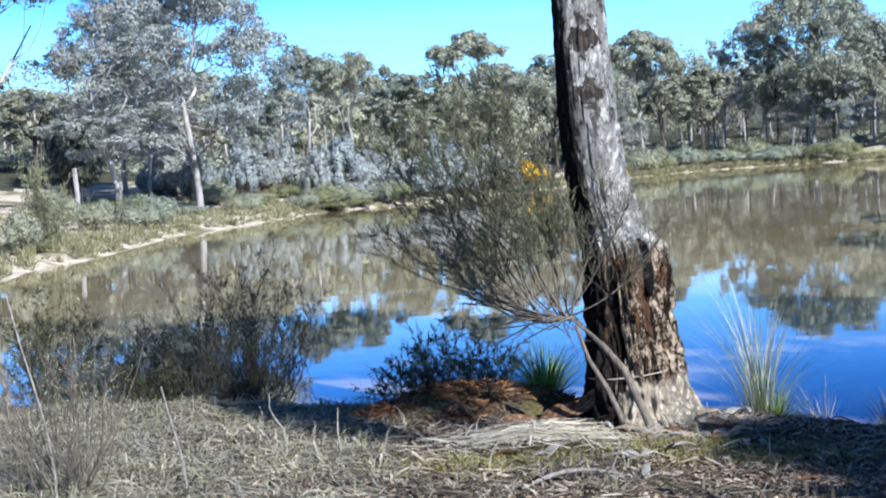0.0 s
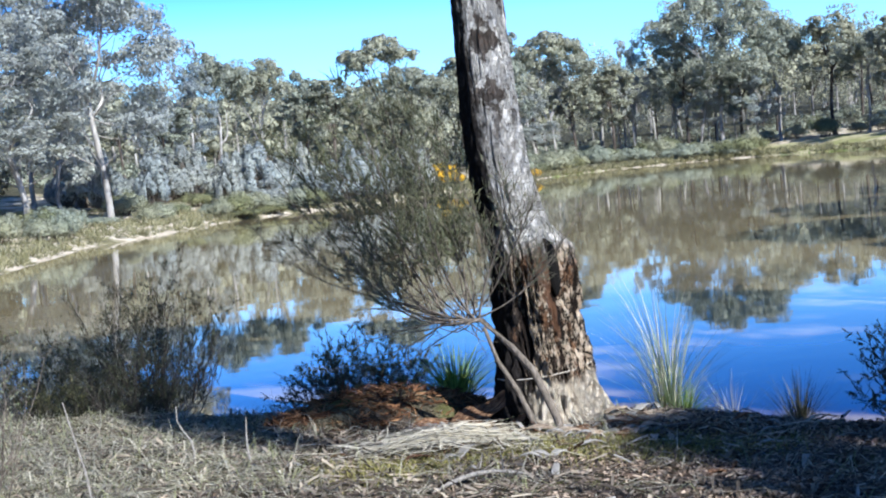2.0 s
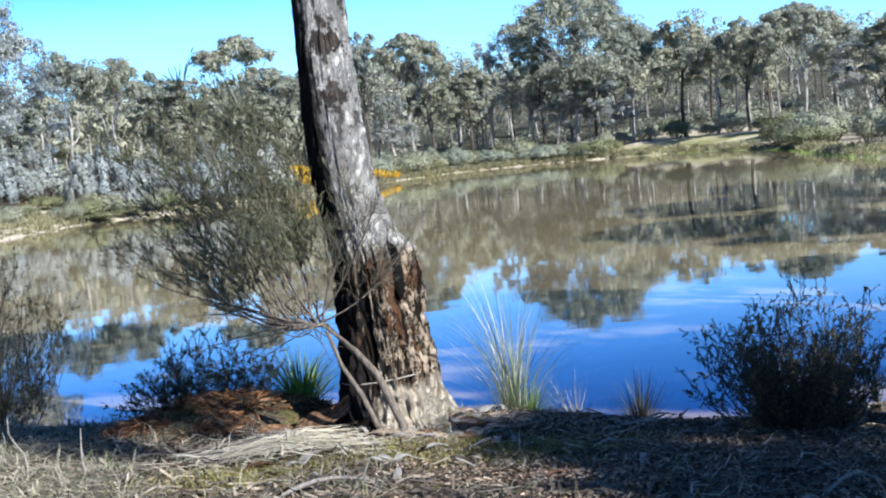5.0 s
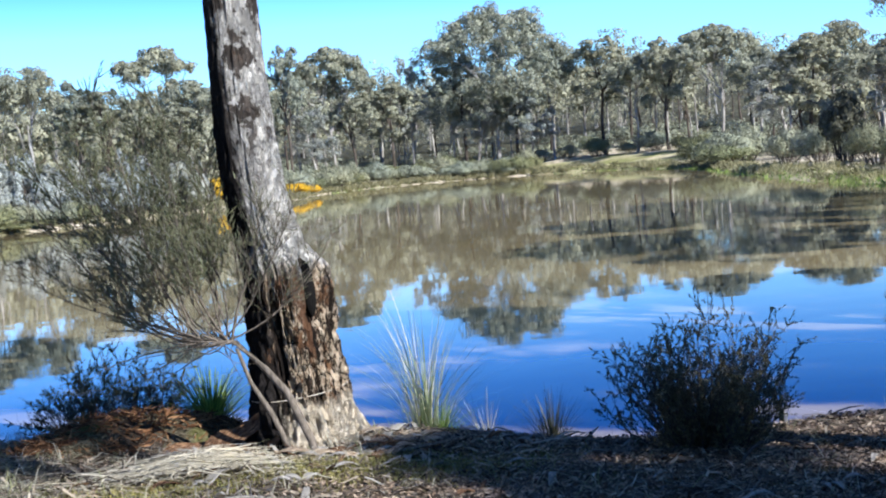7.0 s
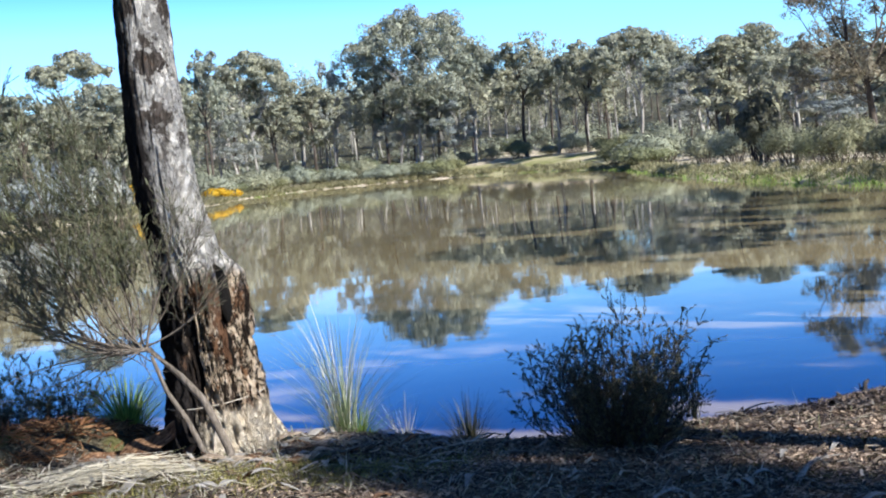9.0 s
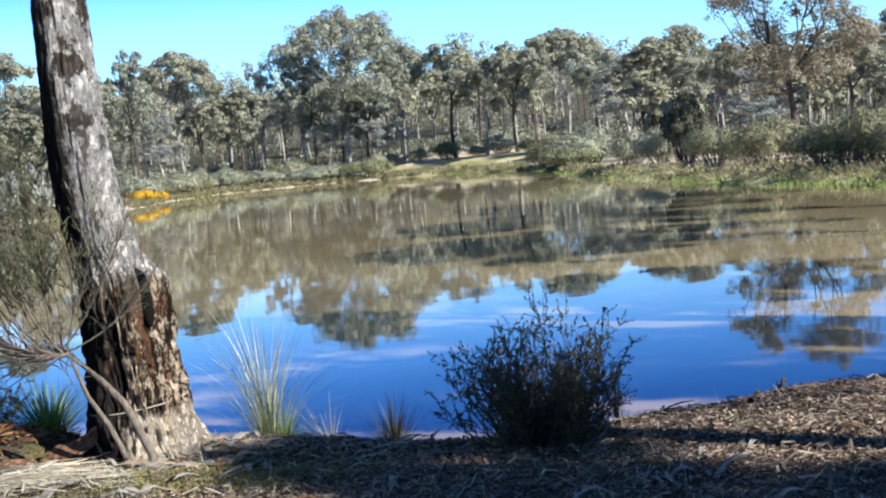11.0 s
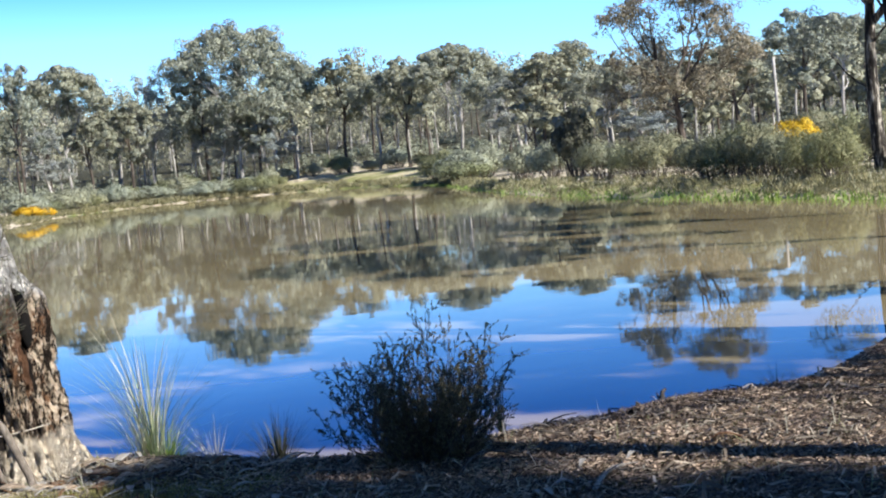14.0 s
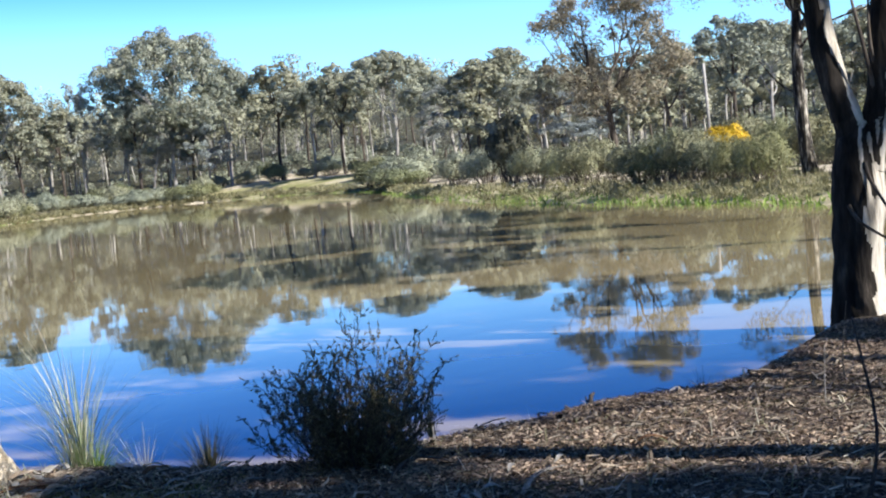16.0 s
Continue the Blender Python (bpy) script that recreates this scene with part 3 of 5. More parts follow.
# unseen trees added round the near bank to cut fill light from the sky
for i in range(30):
    a, dist, h = 98 + 230 * i / 29, 30 + 9 * (i * 0.618 % 1), 12.5 + 3.5 * (i * 0.382 % 1)
    if shore_distance(np.array([polar(a, dist)]))[0] > 2:
        placed(PROTO["r"][0], USED, a, dist, h, 12, 7.0 / 6.5 * 12 / h, (i * 137.5) % 360, "gum trees round the pond")


def far_woods():
    """The dense wood behind the shore, joined: it cannot be counted."""
    rng = np.random.default_rng(5)
    root = new("far_woods")
    wood, pale, qs, low, soft = Tubes(4), Tubes(4), [], [], []
    for i in range(430):
        a = rng.uniform(-22, 52)
        lo = 100 if a < 4 else 150 if a < 28 else 92
        dist = lo + 85 * rng.uniform(0, 1) ** 1.4
        h = rng.uniform(0.035, 0.068) * dist * (1.0 if 5 < a < 27 else 0.85)
        x, y = polar(a, dist)
        z = ground_at(x, y)
        lean = rng.normal(size=2) * 0.04 * h
        p = curve_path(rng, (x, y, z - 0.3), (x + lean[0], y + lean[1], z + h * 0.85), 5, 0, 0.02)
        r = rng.uniform(0.1, 0.2)
        (wood if i % 3 == 0 else pale).add(p, np.linspace(1, 0.35, 5) * r)
        for _ in range(rng.integers(5, 8)):
            c = np.array([x + lean[0], y + lean[1], z]) + np.array([rng.normal() * h * 0.14, rng.normal() * h * 0.14, h * rng.uniform(0.55, 0.98)])
            wood.add(curve_path(rng, p[rng.integers(2, 5)], c, 3, 0, 0.05), [0.05, 0.04, 0.02], 3)
            k = 84
            s = h * rng.uniform(0.08, 0.14)
            o = unit(rng.normal(size=(k, 3)))
            o = unit(o + np.array([0, 0, 0.4]))
            qs.append(leaf_quads(rng, c + o * rng.uniform(0.8, 1.12, (k, 1)) * s * np.array([1, 1, 0.8]), 0.42, 0.24, 0.5, None, o * 1.3, True))
            soft.append(o)
    low_soft, young, young_soft = [], [], []
    for i in range(620):  # low bushes under the first trees
        a = -22 + 74 * ((i * 0.618) % 1.0)
        dist = (98 if a < 4 else 148 if a < 28 else 95) + rng.uniform(0, 26)
        x, y = polar(a, dist)
        s = rng.uniform(0.5, 1.15)
        o = unit(rng.normal(size=(90, 3)) + np.array([0, 0, 0.5]))
        low.append(leaf_quads(rng, np.array([x, y, ground_at(x, y) + s * 0.5]) + o * rng.uniform(0.75, 1.1, (90, 1)) * s * np.array([1.4, 1.4, 0.8]), 0.26, 0.15, 0.2, None, o * 1.3, True))
        low_soft.append(unit(o + rng.normal(size=o.shape) * 0.2))
    for i in range(1500):  # young growth deeper in the wood
        a = -22 + 74 * ((i * 0.618) % 1.0)
        dist = (112 if a < 4 else 164 if a < 28 else 112) + rng.uniform(0, 50)
        x, y = polar(a, dist)
        c = np.array([x, y, ground_at(x, y) + 0.8 + (9.0 if 4 < a < 29 else 7.0) * rng.uniform(0, 1) ** 1.1])
        o = unit(rng.normal(size=(90, 3)) + np.array([0, 0, 0.3]))
        young.append(leaf_quads(rng, c + o * rng.uniform(0.6, 1.2, (90, 1)) * rng.uniform(0.8, 1.4) * np.array([1, 1, 0.8]), 0.3, 0.15, 0.4, None, o * 1.3, True))
        young_soft.append(unit(o + rng.normal(size=o.shape) * 0.2))
    quads_part("undergrowth", np.concatenate(low), OLIVE, root, "", np.concatenate(low_soft))
    quads_part("young_growth", np.concatenate(young), GUM, root, "", np.concatenate(young_soft))
    wood.part("trunks", BARK_DARK, root)
    pale.part("pale_trunks", BARK_PALE, root)
    quads_part("foliage", np.concatenate(qs), GUM, root, "", np.concatenate(soft))
    tagged(root, "dense grey-green eucalypt wood beyond the pond", "woodland", kind="stuff")


far_woods()


# ---- shrubs ----
def shrub(name, seed, height, width, stems, twigs, leaf, count, bark, leaves, thick=0.012, up=0.8, droop=0.0, spread_low=0.15, label="", category="shrub", along=0.8, sub=4, fine=True, sprigs=()):
    """A many-stemmed bush: stems fan from the base, twigs along them, small leaves along the twigs."""
    rng = np.random.default_rng(seed)
    root = new(name)
    wood, at, dirs = Tubes(4), [], []
    for i in range(stems):
        w = rng.uniform(0, 2 * math.pi)
        reach = width / 2 * math.sqrt(rng.uniform(0.02, 1))
        hh = height * rng.uniform(spread_low + 0.35, 1.0) * (1 - 0.35 * (2 * reach / width) ** 2)
        b = np.array([math.cos(w), math.sin(w), 0]) * reach * 0.15
        e = np.array([math.cos(w) * reach, math.sin(w) * reach, hh])
        if i < len(sprigs):  # tall sprigs that stand out of the bush
            e = np.array([sprigs[i][0], rng.uniform(-0.1, 0.1), sprigs[i][1]])
        p = curve_path(rng, b - np.array([0, 0, 0.05]), e, 8, -0.08 * up, 0.06)
        r = thick * rng.uniform(0.6, 1.2)
        wood.add(p, np.linspace(1, 0.3, 8) * r)
        for _ in range(twigs):
            k = rng.integers(1, 8)
            s = p[k]
            d = unit(unit(rng.normal(size=3)) + np.array([0, 0, up]) + 0.6 * unit(e - b))
            ln = height * rng.uniform(0.12, 0.32)
            q = curve_path(rng, s, s + d * ln, 4, 0.0, 0.08)
            wood.add(q, np.linspace(0.45, 0.15, 4) * r, 3)
            for _ in range(sub):
                s2 = q[rng.integers(1, 4)]
                d2 = unit(d + rng.normal(size=3) * 0.55)
                q2 = np.array([s2, s2 + d2 * ln * rng.uniform(0.25, 0.6)])
                if fine:
                    wood.add(q2, [0.2 * r, 0.08 * r], 3)
                t = rng.uniform(0, 1, (count, 1))
                at.append(q2[0] + (q2[1] - q2[0]) * t)
                dirs.append(np.repeat(d2[None], count, 0))
    wood.part("branchwork", bark, root)
    if count:
        at, dirs = np.concatenate(at), np.concatenate(dirs)
        face = unit(unit(at - np.array([0, 0, height * 0.3])) + np.array([0, 0, 0.4]))
        quads_part("foliage", leaf_quads(rng, at + rng.normal(size=at.shape) * leaf[0] * 0.25, leaf[0], leaf[1], droop, dirs * along, None if fine else face), leaves, root, "", None if fine else unit(face + rng.normal(size=face.shape) * 0.12))
    return tagged(root, label, category)


def set_down(ob, x, y, turn=0.0, scale=(1, 1, 1), sink=0.02):
    ob.matrix_basis = Matrix.LocRotScale((x, y, max(ground_at(x, y), -0.25) - sink), Euler((0, 0, radians(turn))), scale)
    return ob


def mound_bush(name, seed, width, lobes, count, leaf, bark, leaves, label, category="shrub", tall=1.0, size=(0.1, 0.19), low=0.28):
    """A rounded bush 2 m high: stems to leafy lobes that bulge unevenly."""
    rng = np.random.default_rng(seed)
    root, wood = new(name), Tubes(4)
    c, r = [], []
    for i in range(lobes):
        w, f = i * 2.399 + rng.uniform(-0.5, 0.5), math.sqrt((i + 0.5) / lobes)
        dome = math.sqrt(max(0.05, 1 - 0.8 * f * f))
        at = np.array([math.cos(w) * f * width * 0.4, math.sin(w) * f * width * 0.4, 2.0 * (low + (0.84 - low) * dome * rng.uniform(0.35, 1.0))])
        c.append(at)
        r.append(width * rng.uniform(*size))
        wood.add(curve_path(rng, at * (0.12, 0.12, 0) - (0, 0, 0.08), at, 5, -0.06, 0.07), np.linspace(0.03, 0.008, 5))
        for _ in range(3):
            wood.add(curve_path(rng, at * (0.7, 0.7, 0.75), at + rng.normal(size=3) * r[-1] * 0.8, 3, 0, 0.08), [0.009, 0.006, 0.003], 3)
    c, r = np.array(c), np.array(r)
    pick = rng.choice(lobes, count, p=r ** 2 / (r ** 2).sum())
    o = unit(rng.normal(size=(count, 3)) + np.array([0, 0, 0.45]))
    deep = np.where(rng.uniform(size=(count, 1)) < 0.7, rng.uniform(0.8, 1.08, (count, 1)), rng.uniform(0.3, 1.35, (count, 1)))
    p = c[pick] + o * deep * r[pick][:, None] * np.array([1, 1, 0.9 * tall])
    p[:, 2] = np.maximum(p[:, 2], rng.uniform(0.03, 0.3, count))
    face = unit(o + 0.35 * unit(p - np.array([0, 0, 0.5])))
    wood.part("branchwork", bark, root)
    quads_part("foliage", leaf_quads(rng, p, leaf[0], leaf[1], -0.3, None, face * 1.1, True), leaves, root, "", unit(face + rng.normal(size=face.shape) * 0.25))
    return tagged(root, label, category)


# far-bank shrubs, built at 2 m and scaled
SH = {
    "o": mound_bush("bank_shrub", 31, 3.0, 34, 4800, (0.14, 0.075), TWIG, OLIVE, "low olive-green scrub bush on the bank"),
    "g": mound_bush("bank_shrub", 32, 2.6, 28, 4800, (0.14, 0.06), TWIG, GREENLEAF, "green needle-leaved bush on the bank", tall=1.3),
    "w": mound_bush("gum_sapling", 33, 1.9, 50, 8500, (0.11, 0.05), TWIG, GLAUCOUS, "blue-grey juvenile gum sapling on the bank", "sapling", 1.25, (0.05, 0.12), 0.12),
    "d": mound_bush("bank_shrub", 34, 1.6, 30, 6000, (0.13, 0.06), DARKTWIG, DEEPLEAF, "dark dense small-leaved bush on the bank", tall=1.2),
    "y": mound_bush("gorse_bush", 35, 2.4, 34, 8000, (0.11, 0.07), DARKTWIG, YELLOW, "yellow-flowering gorse bush on the bank", "bush"),
    "n": mound_bush("bank_shrub", 36, 2.6, 36, 10000, (0.1, 0.036), TWIG, GREENLEAF, "olive-green needle-leaved bush on the bank", tall=1.3),
    "m": mound_bush("bank_shrub", 37, 3.0, 40, 9000, (0.1, 0.046), TWIG, OLIVE_RICH, "grey-olive fine-leaved scrub bush on the bank"),
}
SIZE = {"n": 2.6, "m": 3.0, "o": 3.0, "g": 2.6, "w": 1.9, "d": 1.6, "y": 2.4}
rng = np.random.default_rng(77)
# compass angle, distance, height, width, kind
SHRUBS = [(30.27, 69, 3.8, 2.4, "d"), (31.46, 60, 1.9, 2.9, "m"), (32.7, 57, 1.5, 2.0, "n"), (33.65, 52, 2.0, 2.8, "m"), (34.9, 52, 1.3, 1.8, "m"), (36.0, 46, 1.6, 2.6, "m"), (37.1, 45, 1.8, 2.2, "n"), (37.93, 44, 1.9, 2.3, "m"),
          (39.5, 50, 2.0, 2.0, "y"), (38.7, 43, 1.5, 1.8, "m"), (39.9, 43, 1.25, 1.8, "n"), (40.1, 41, 1.4, 1.8, "n"), (41.14, 38, 1.4, 1.8, "n")]
SHRUBS += [(44.5, 40, 1.4, 2.0, "m"), (46.5, 36, 1.3, 2.0, "m"), (42.0, 50, 1.8, 2.6, "n"), (43.3, 48, 2.0, 2.8, "m"), (44.6, 52, 2.2, 3.0, "m"), (45.8, 50, 2.2, 3.0, "n"), (40.3, 58, 2.4, 3.0, "m"), (43.9, 60, 2.6, 3.4, "m"), (26.3, 96, 2.4, 4.0, "o"), (24.39, 105, 2.4, 3.8, "g"), (28.0, 80, 2.0, 3.0, "o"),
          (29.2, 76, 2.2, 3.0, "o"), (25.3, 104, 2.2, 4.0, "o"), (-15.3, 68, 4.6, 2.6, "d"), (3.8, 98, 1.9, 3.2, "y"), (7.05, 103, 1.1, 2.2, "y"), (7.6, 108, 1.0, 2.0, "y"), (4.3, 94, 1.2, 1.8, "y")]
# the blue-grey thicket on the left bank, and scrub along the far shore
for i in range(34):
    a = -12.5 + 15.5 * (i + rng.uniform(0, 1)) / 34
    SHRUBS.append((a, 78 + rng.uniform(-6, 12), rng.uniform(1.5, 4.4), rng.uniform(1.8, 3.6), "w"))
for i in range(64):
    a = 6.5 + 19.5 * (i + rng.uniform(0, 1)) / 64
    dist = 92
    while shore_distance(np.array([polar(a, dist)]))[0] < (9.0 if 17.5 < a < 25.0 else 1.2):
        dist += 1.5
    if not 18.0 < a < 24.5 or i % 4 == 0:
        SHRUBS.append((a, dist + rng.uniform(0.5, 11), rng.uniform(1.0, 2.3), rng.uniform(2.4, 5.0), "oog"[i % 3]))
for i in range(46):
    a = -18.5 + 17 * rng.uniform(0, 1)
    edge = 33 if a < -16 else 50 if a < -11 else 64
    SHRUBS.append((a, edge + rng.uniform(0, 1) ** 1.5 * 18, rng.uniform(0.35, 1.3), rng.uniform(1.0, 2.6), "oog"[i % 3]))
needle = shrub("needle_bush", 38, 2.3, 1.3, 34, 7, (0.1, 0.022), 9, TWIG, GREENLEAF, 0.014, up=2.4, label="upright green needle-leaved bush on the sandy bank", sub=4)
needle.matrix_basis = stand(needle, -16.44, 38.5, 1, 1, 0, 0.1)
SUSED = {}
for i, (a, dist, h, w, key) in enumerate(SHRUBS):
    x, y = polar(a, dist)
    for _ in range(12):
        if shore_distance(np.array([(x, y)]))[0] > 0.6:
            break
        dist += 2.0
        x, y = polar(a, dist)
    bush = placed(SH[key], SUSED, a, dist, h * 1.12, 2.0, (w / SIZE[key]) / (h * 1.12 / 2.0), (i * 101) % 360, "scrub on the banks")
    bush.location.z -= 0.12 * h

RUSSET = leaf_material("reddish_gum_leaves", (0.19, 0.175, 0.125), (0.28, 0.255, 0.19), (0.4, 0.36, 0.28), 0.25)
lean_tree = gum_tree("leaning_gum_tree", 44, 10.8, 7.4, 0.19, BARK_DARK, RUSSET, 40, 30000, (0.15, 0.07), fork=0.36, lean=-0.06, bare=0.4, crown_low=0.42, lobe=(0.09, 0.16), label="leaning gum tree with a sparse reddish-grey crown")
lean_tree.matrix_basis = stand(lean_tree, 35.0, 68, 1, 1, 0)
BARK_STREAKY = wood_material("dark_forked_bark", (0.012, 0.01, 0.009), (0.06, 0.052, 0.044), (0.6, 0.55, 0.46), (4.5, 4.5, 0.9), 0.9, (0.38, 0.53, 0.68))
right_tree = gum_tree("straight_gum_tree", 42, 9.5, 6.0, 0.2, BARK_STREAKY, GUM, 18, 24000, (0.1, 0.045), fork=0.5, bare=0.2, crown_low=0.5, label="straight gum tree with a dark trunk on the far bank")
right_tree.matrix_basis = stand(right_tree, 43.0, 41, 1, 1, 20)

# dead pole and stump post
pole = Tubes(9)
pole.add([(0, 0, -0.3), (0.05, 0, 2.5), (0.0, 0, 5.2)], [0.1, 0.09, 0.08])
dead = new("dead_tree")
pole.part("pole", BARK_PALE, dead)
dead.matrix_basis = stand(dead, 38.75, 75)
tagged(dead, "bare grey dead trunk standing among trees", "dead tree")
post = Tubes(8)
post.add([(0, 0, -0.2), (0.02, 0, 1.0), (-0.02, 0.0, 2.1)], [0.12, 0.11, 0.1])
stump = new("pale_stump")
post.part("pole", BARK_PALE, stump)
stump.matrix_basis = stand(stump, -15.23, 60)
tagged(stump, "short pale dead stump on the sandy bank", "stump")


# ---- the big trunk on the near bank ----
SLOT_SHADE = wood_material("slot_shade", (0.002, 0.002, 0.002), (0.004, 0.0035, 0.003), (0.01, 0.008, 0.007), (12, 12, 4))
PALE_WIRE = wood_material("pale_wire", (0.4, 0.36, 0.3), (0.58, 0.53, 0.45), (0.7, 0.65, 0.57), (20, 20, 20), 0.2)


def big_trunk():
    root = new("old_gum_tree")
    bx, by = 1.12, 7.97
    gz = ground_at(bx, by)
    zs = np.array([-0.15, 0.0, 0.1, 0.31, 0.655, 1.0, 1.2, 1.28, 1.36, 1.69, 2.03, 2.37, 2.71, 3.6, 5.0])
    cx = np.array([0.03, 0.03, 0.02, 0.0, -0.02, -0.045, -0.055, -0.075, -0.105, -0.175, -0.2, -0.215, -0.225, -0.24, -0.2])
    ra = np.array([0.46, 0.43, 0.38, 0.32, 0.265, 0.238, 0.228, 0.215, 0.193, 0.178, 0.172, 0.166, 0.158, 0.15, 0.135])
    z = np.concatenate([np.linspace(-0.15, 2.8, 230), np.linspace(2.85, 5.0, 40)])
    na = 190
    verts, faces, char_shade, rust = [], [], [], []
    for k, h in enumerate(z):
        c, r0 = np.interp(h, zs, cx), np.interp(h, zs, ra)
        rough = float(np.interp(h, [-0.15, 0.2, 1.1, 1.4, 1.8, 5], [0.075, 0.065, 0.05, 0.03, 0.016, 0.01]))
        for j in range(na):
            w = 2 * math.pi * j / na
            ux, uy = math.cos(w), math.sin(w)
            n1 = noise.noise(Vector((ux * 4.5, uy * 4.5, h * 1.1)))
            n2 = noise.noise(Vector((ux * 6.5, uy * 6.5, h * 2.0 + 7))) + 0.3 * noise.noise(Vector((ux * 17, uy * 17, h * 6)))
            n3 = noise.noise(Vector((ux * 22, uy * 22, h * 13)))
            ridge = 0.4 - 1.2 * max(0.0, 1 - 6 * abs(n2))
            n4 = noise.cell(Vector((w * 5.1 + 0.6 * n1, h * 4.2 + n2, 3)))
            r = r0 + rough * (0.9 * n1 + 0.8 * ridge - 0.4 + 0.45 * n3 + 0.3 * n4)
            if h < 0.5:  # root flare, stronger in lobes
                f = (0.5 - h) / 0.65
                r += f * f * (0.1 * max(0, math.cos(3 * w + 0.5)) + 0.2 * max(0, math.cos(w + 0.25)) ** 3)
            # collar of bark and the dark slot on its upper side
            side = math.cos(w + 0.65)
            if side > 0.55 and 0.75 < h < 1.3:
                r += 0.045 * (side - 0.55) / 0.45 * min(1, (1.3 - h) / 0.06) * min(1, (h - 0.75) / 0.3)
            slot = math.exp(-((w - 2 * math.pi + 0.9) / 0.2) ** 2) * math.exp(-((h - 1.08) / 0.19) ** 4)
            r -= 0.17 * slot
            # hollow between the fibres low on the shaded flank
            split = math.exp(-((w - 1.5 * math.pi + 0.42) / 0.11) ** 2) * math.exp(-((h - 0.68) / 0.34) ** 4)
            r -= 0.09 * split
            # char in the split; in slot and crack the black paints their shade
            gash = max(slot * 1.2, split, 0.9 * math.exp(-((w - 1.5 * math.pi - 0.42) / 0.07) ** 2) * math.exp(-((h - 0.8) / 0.2) ** 4))
            # black painted at the foot for the shade in a hole
            gash = max(gash, math.exp(-((w - 1.5 * math.pi + 0.95) / 0.35) ** 2) * math.exp(-((h - 0.28) / 0.2) ** 4))
            char_shade.append(gash)
            rust.append(0.5 * math.exp(-((w - 1.5 * math.pi) / 0.85) ** 2) * math.exp(-((h - 1.06) / 0.2) ** 4) + 0.72 * math.exp(-((w - 1.5 * math.pi - 0.34) / 0.16) ** 2) * math.exp(-((h - 0.8) / 0.2) ** 4))
            verts.append((c + r * ux, r * uy * 0.95, h))
    nz = len(z)
    for k in range(nz - 1):
        for j in range(na):
            a, b = k * na + j, k * na + (j + 1) % na
            faces.append((a, b, b + na, a + na))
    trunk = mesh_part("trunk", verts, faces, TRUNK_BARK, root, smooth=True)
    for mark, values in (("char_shade", char_shade), ("rust", rust)):
        trunk.data.attributes.new(mark, "FLOAT", "POINT").data.foreach_set("value", values)
    # black ellipsoid added behind the collar, painting the shade of a hollow
    hv, hf = [], []
    for i in range(13):
        for j in range(10):
            a, b = math.pi * i / 12, 2 * math.pi * j / 10
            rr = math.sin(a)
            hv.append((0.046 * rr * math.cos(b), 0.03 * rr * math.sin(b), 0.17 * math.cos(a)))
            if i < 12:
                hf.append((i * 10 + j, i * 10 + (j + 1) % 10, (i + 1) * 10 + (j + 1) % 10, (i + 1) * 10 + j))
    hollow = mesh_part("hollow", hv, hf, SLOT_SHADE, trunk, "black plug painted for the hollow's shade", True)
    hollow.matrix_basis = Matrix.Translation((0.073, -0.152, 1.09)) @ Euler((0, radians(-7), radians(38))).to_matrix().to_4x4()
    # crown above
    rng = np.random.default_rng(9)
    wood, qs = Tubes(7), []
    for i in range(5):
        w = i * 1.3 + 0.5
        e = np.array([-0.2 + math.cos(w) * rng.uniform(1.0, 2.0), math.sin(w) * rng.uniform(1.0, 2.0), rng.uniform(7.2, 9.0)])
        p = curve_path(rng, (-0.2, 0, 4.7), e, 7, -0.03, 0.05)
        wood.add(p, np.linspace(0.1, 0.03, 7))
        for _ in range(3):
            c = p[rng.integers(4, 7)] + rng.normal(size=3) * np.array([0.6, 0.6, 0.4])
            wood.add(curve_path(rng, p[4], c, 4, 0, 0.05), [0.035, 0.03, 0.02, 0.01], 4)
            qs.append(leaf_quads(rng, c + rng.normal(size=(330, 3)) * np.array([0.4, 0.4, 0.3]), 0.13, 0.025, 0.9))
    wood.part("branchwork", BARK_PALE, root)
    quads_part("crown", np.concatenate(qs), GUM, root)
    # wire round the foot
    wire = Tubes(5)
    pts = []
    for j in range(49):
        w = 2 * math.pi * j / 48
        pts.append((-0.01 + 0.292 * math.cos(w), 0.29 * math.sin(w), 0.475 + 0.03 * math.cos(w)))
    wire.add(pts, [0.003] * 49)
    wire.part("wire", PALE_WIRE, trunk, "thin pale wire tied round the trunk")
    root.location = (bx, by, 0.0)
    return tagged(root, "old gum trunk with charred, peeling stringy bark", "tree")


big_trunk()


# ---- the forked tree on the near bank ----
BARK_FORK = wood_material("shaded_fork_bark", (0.007, 0.006, 0.005), (0.03, 0.025, 0.021), (0.12, 0.1, 0.08), (4.5, 4.5, 0.9), 0.9, (0.38, 0.56, 0.72))
BARK_SUNLIT = wood_material("sunlit_fork_bark", (0.09, 0.08, 0.065), (0.36, 0.325, 0.27), (0.66, 0.62, 0.54), (4.5, 4.5, 0.9), 0.9, (0.3, 0.46, 0.66))


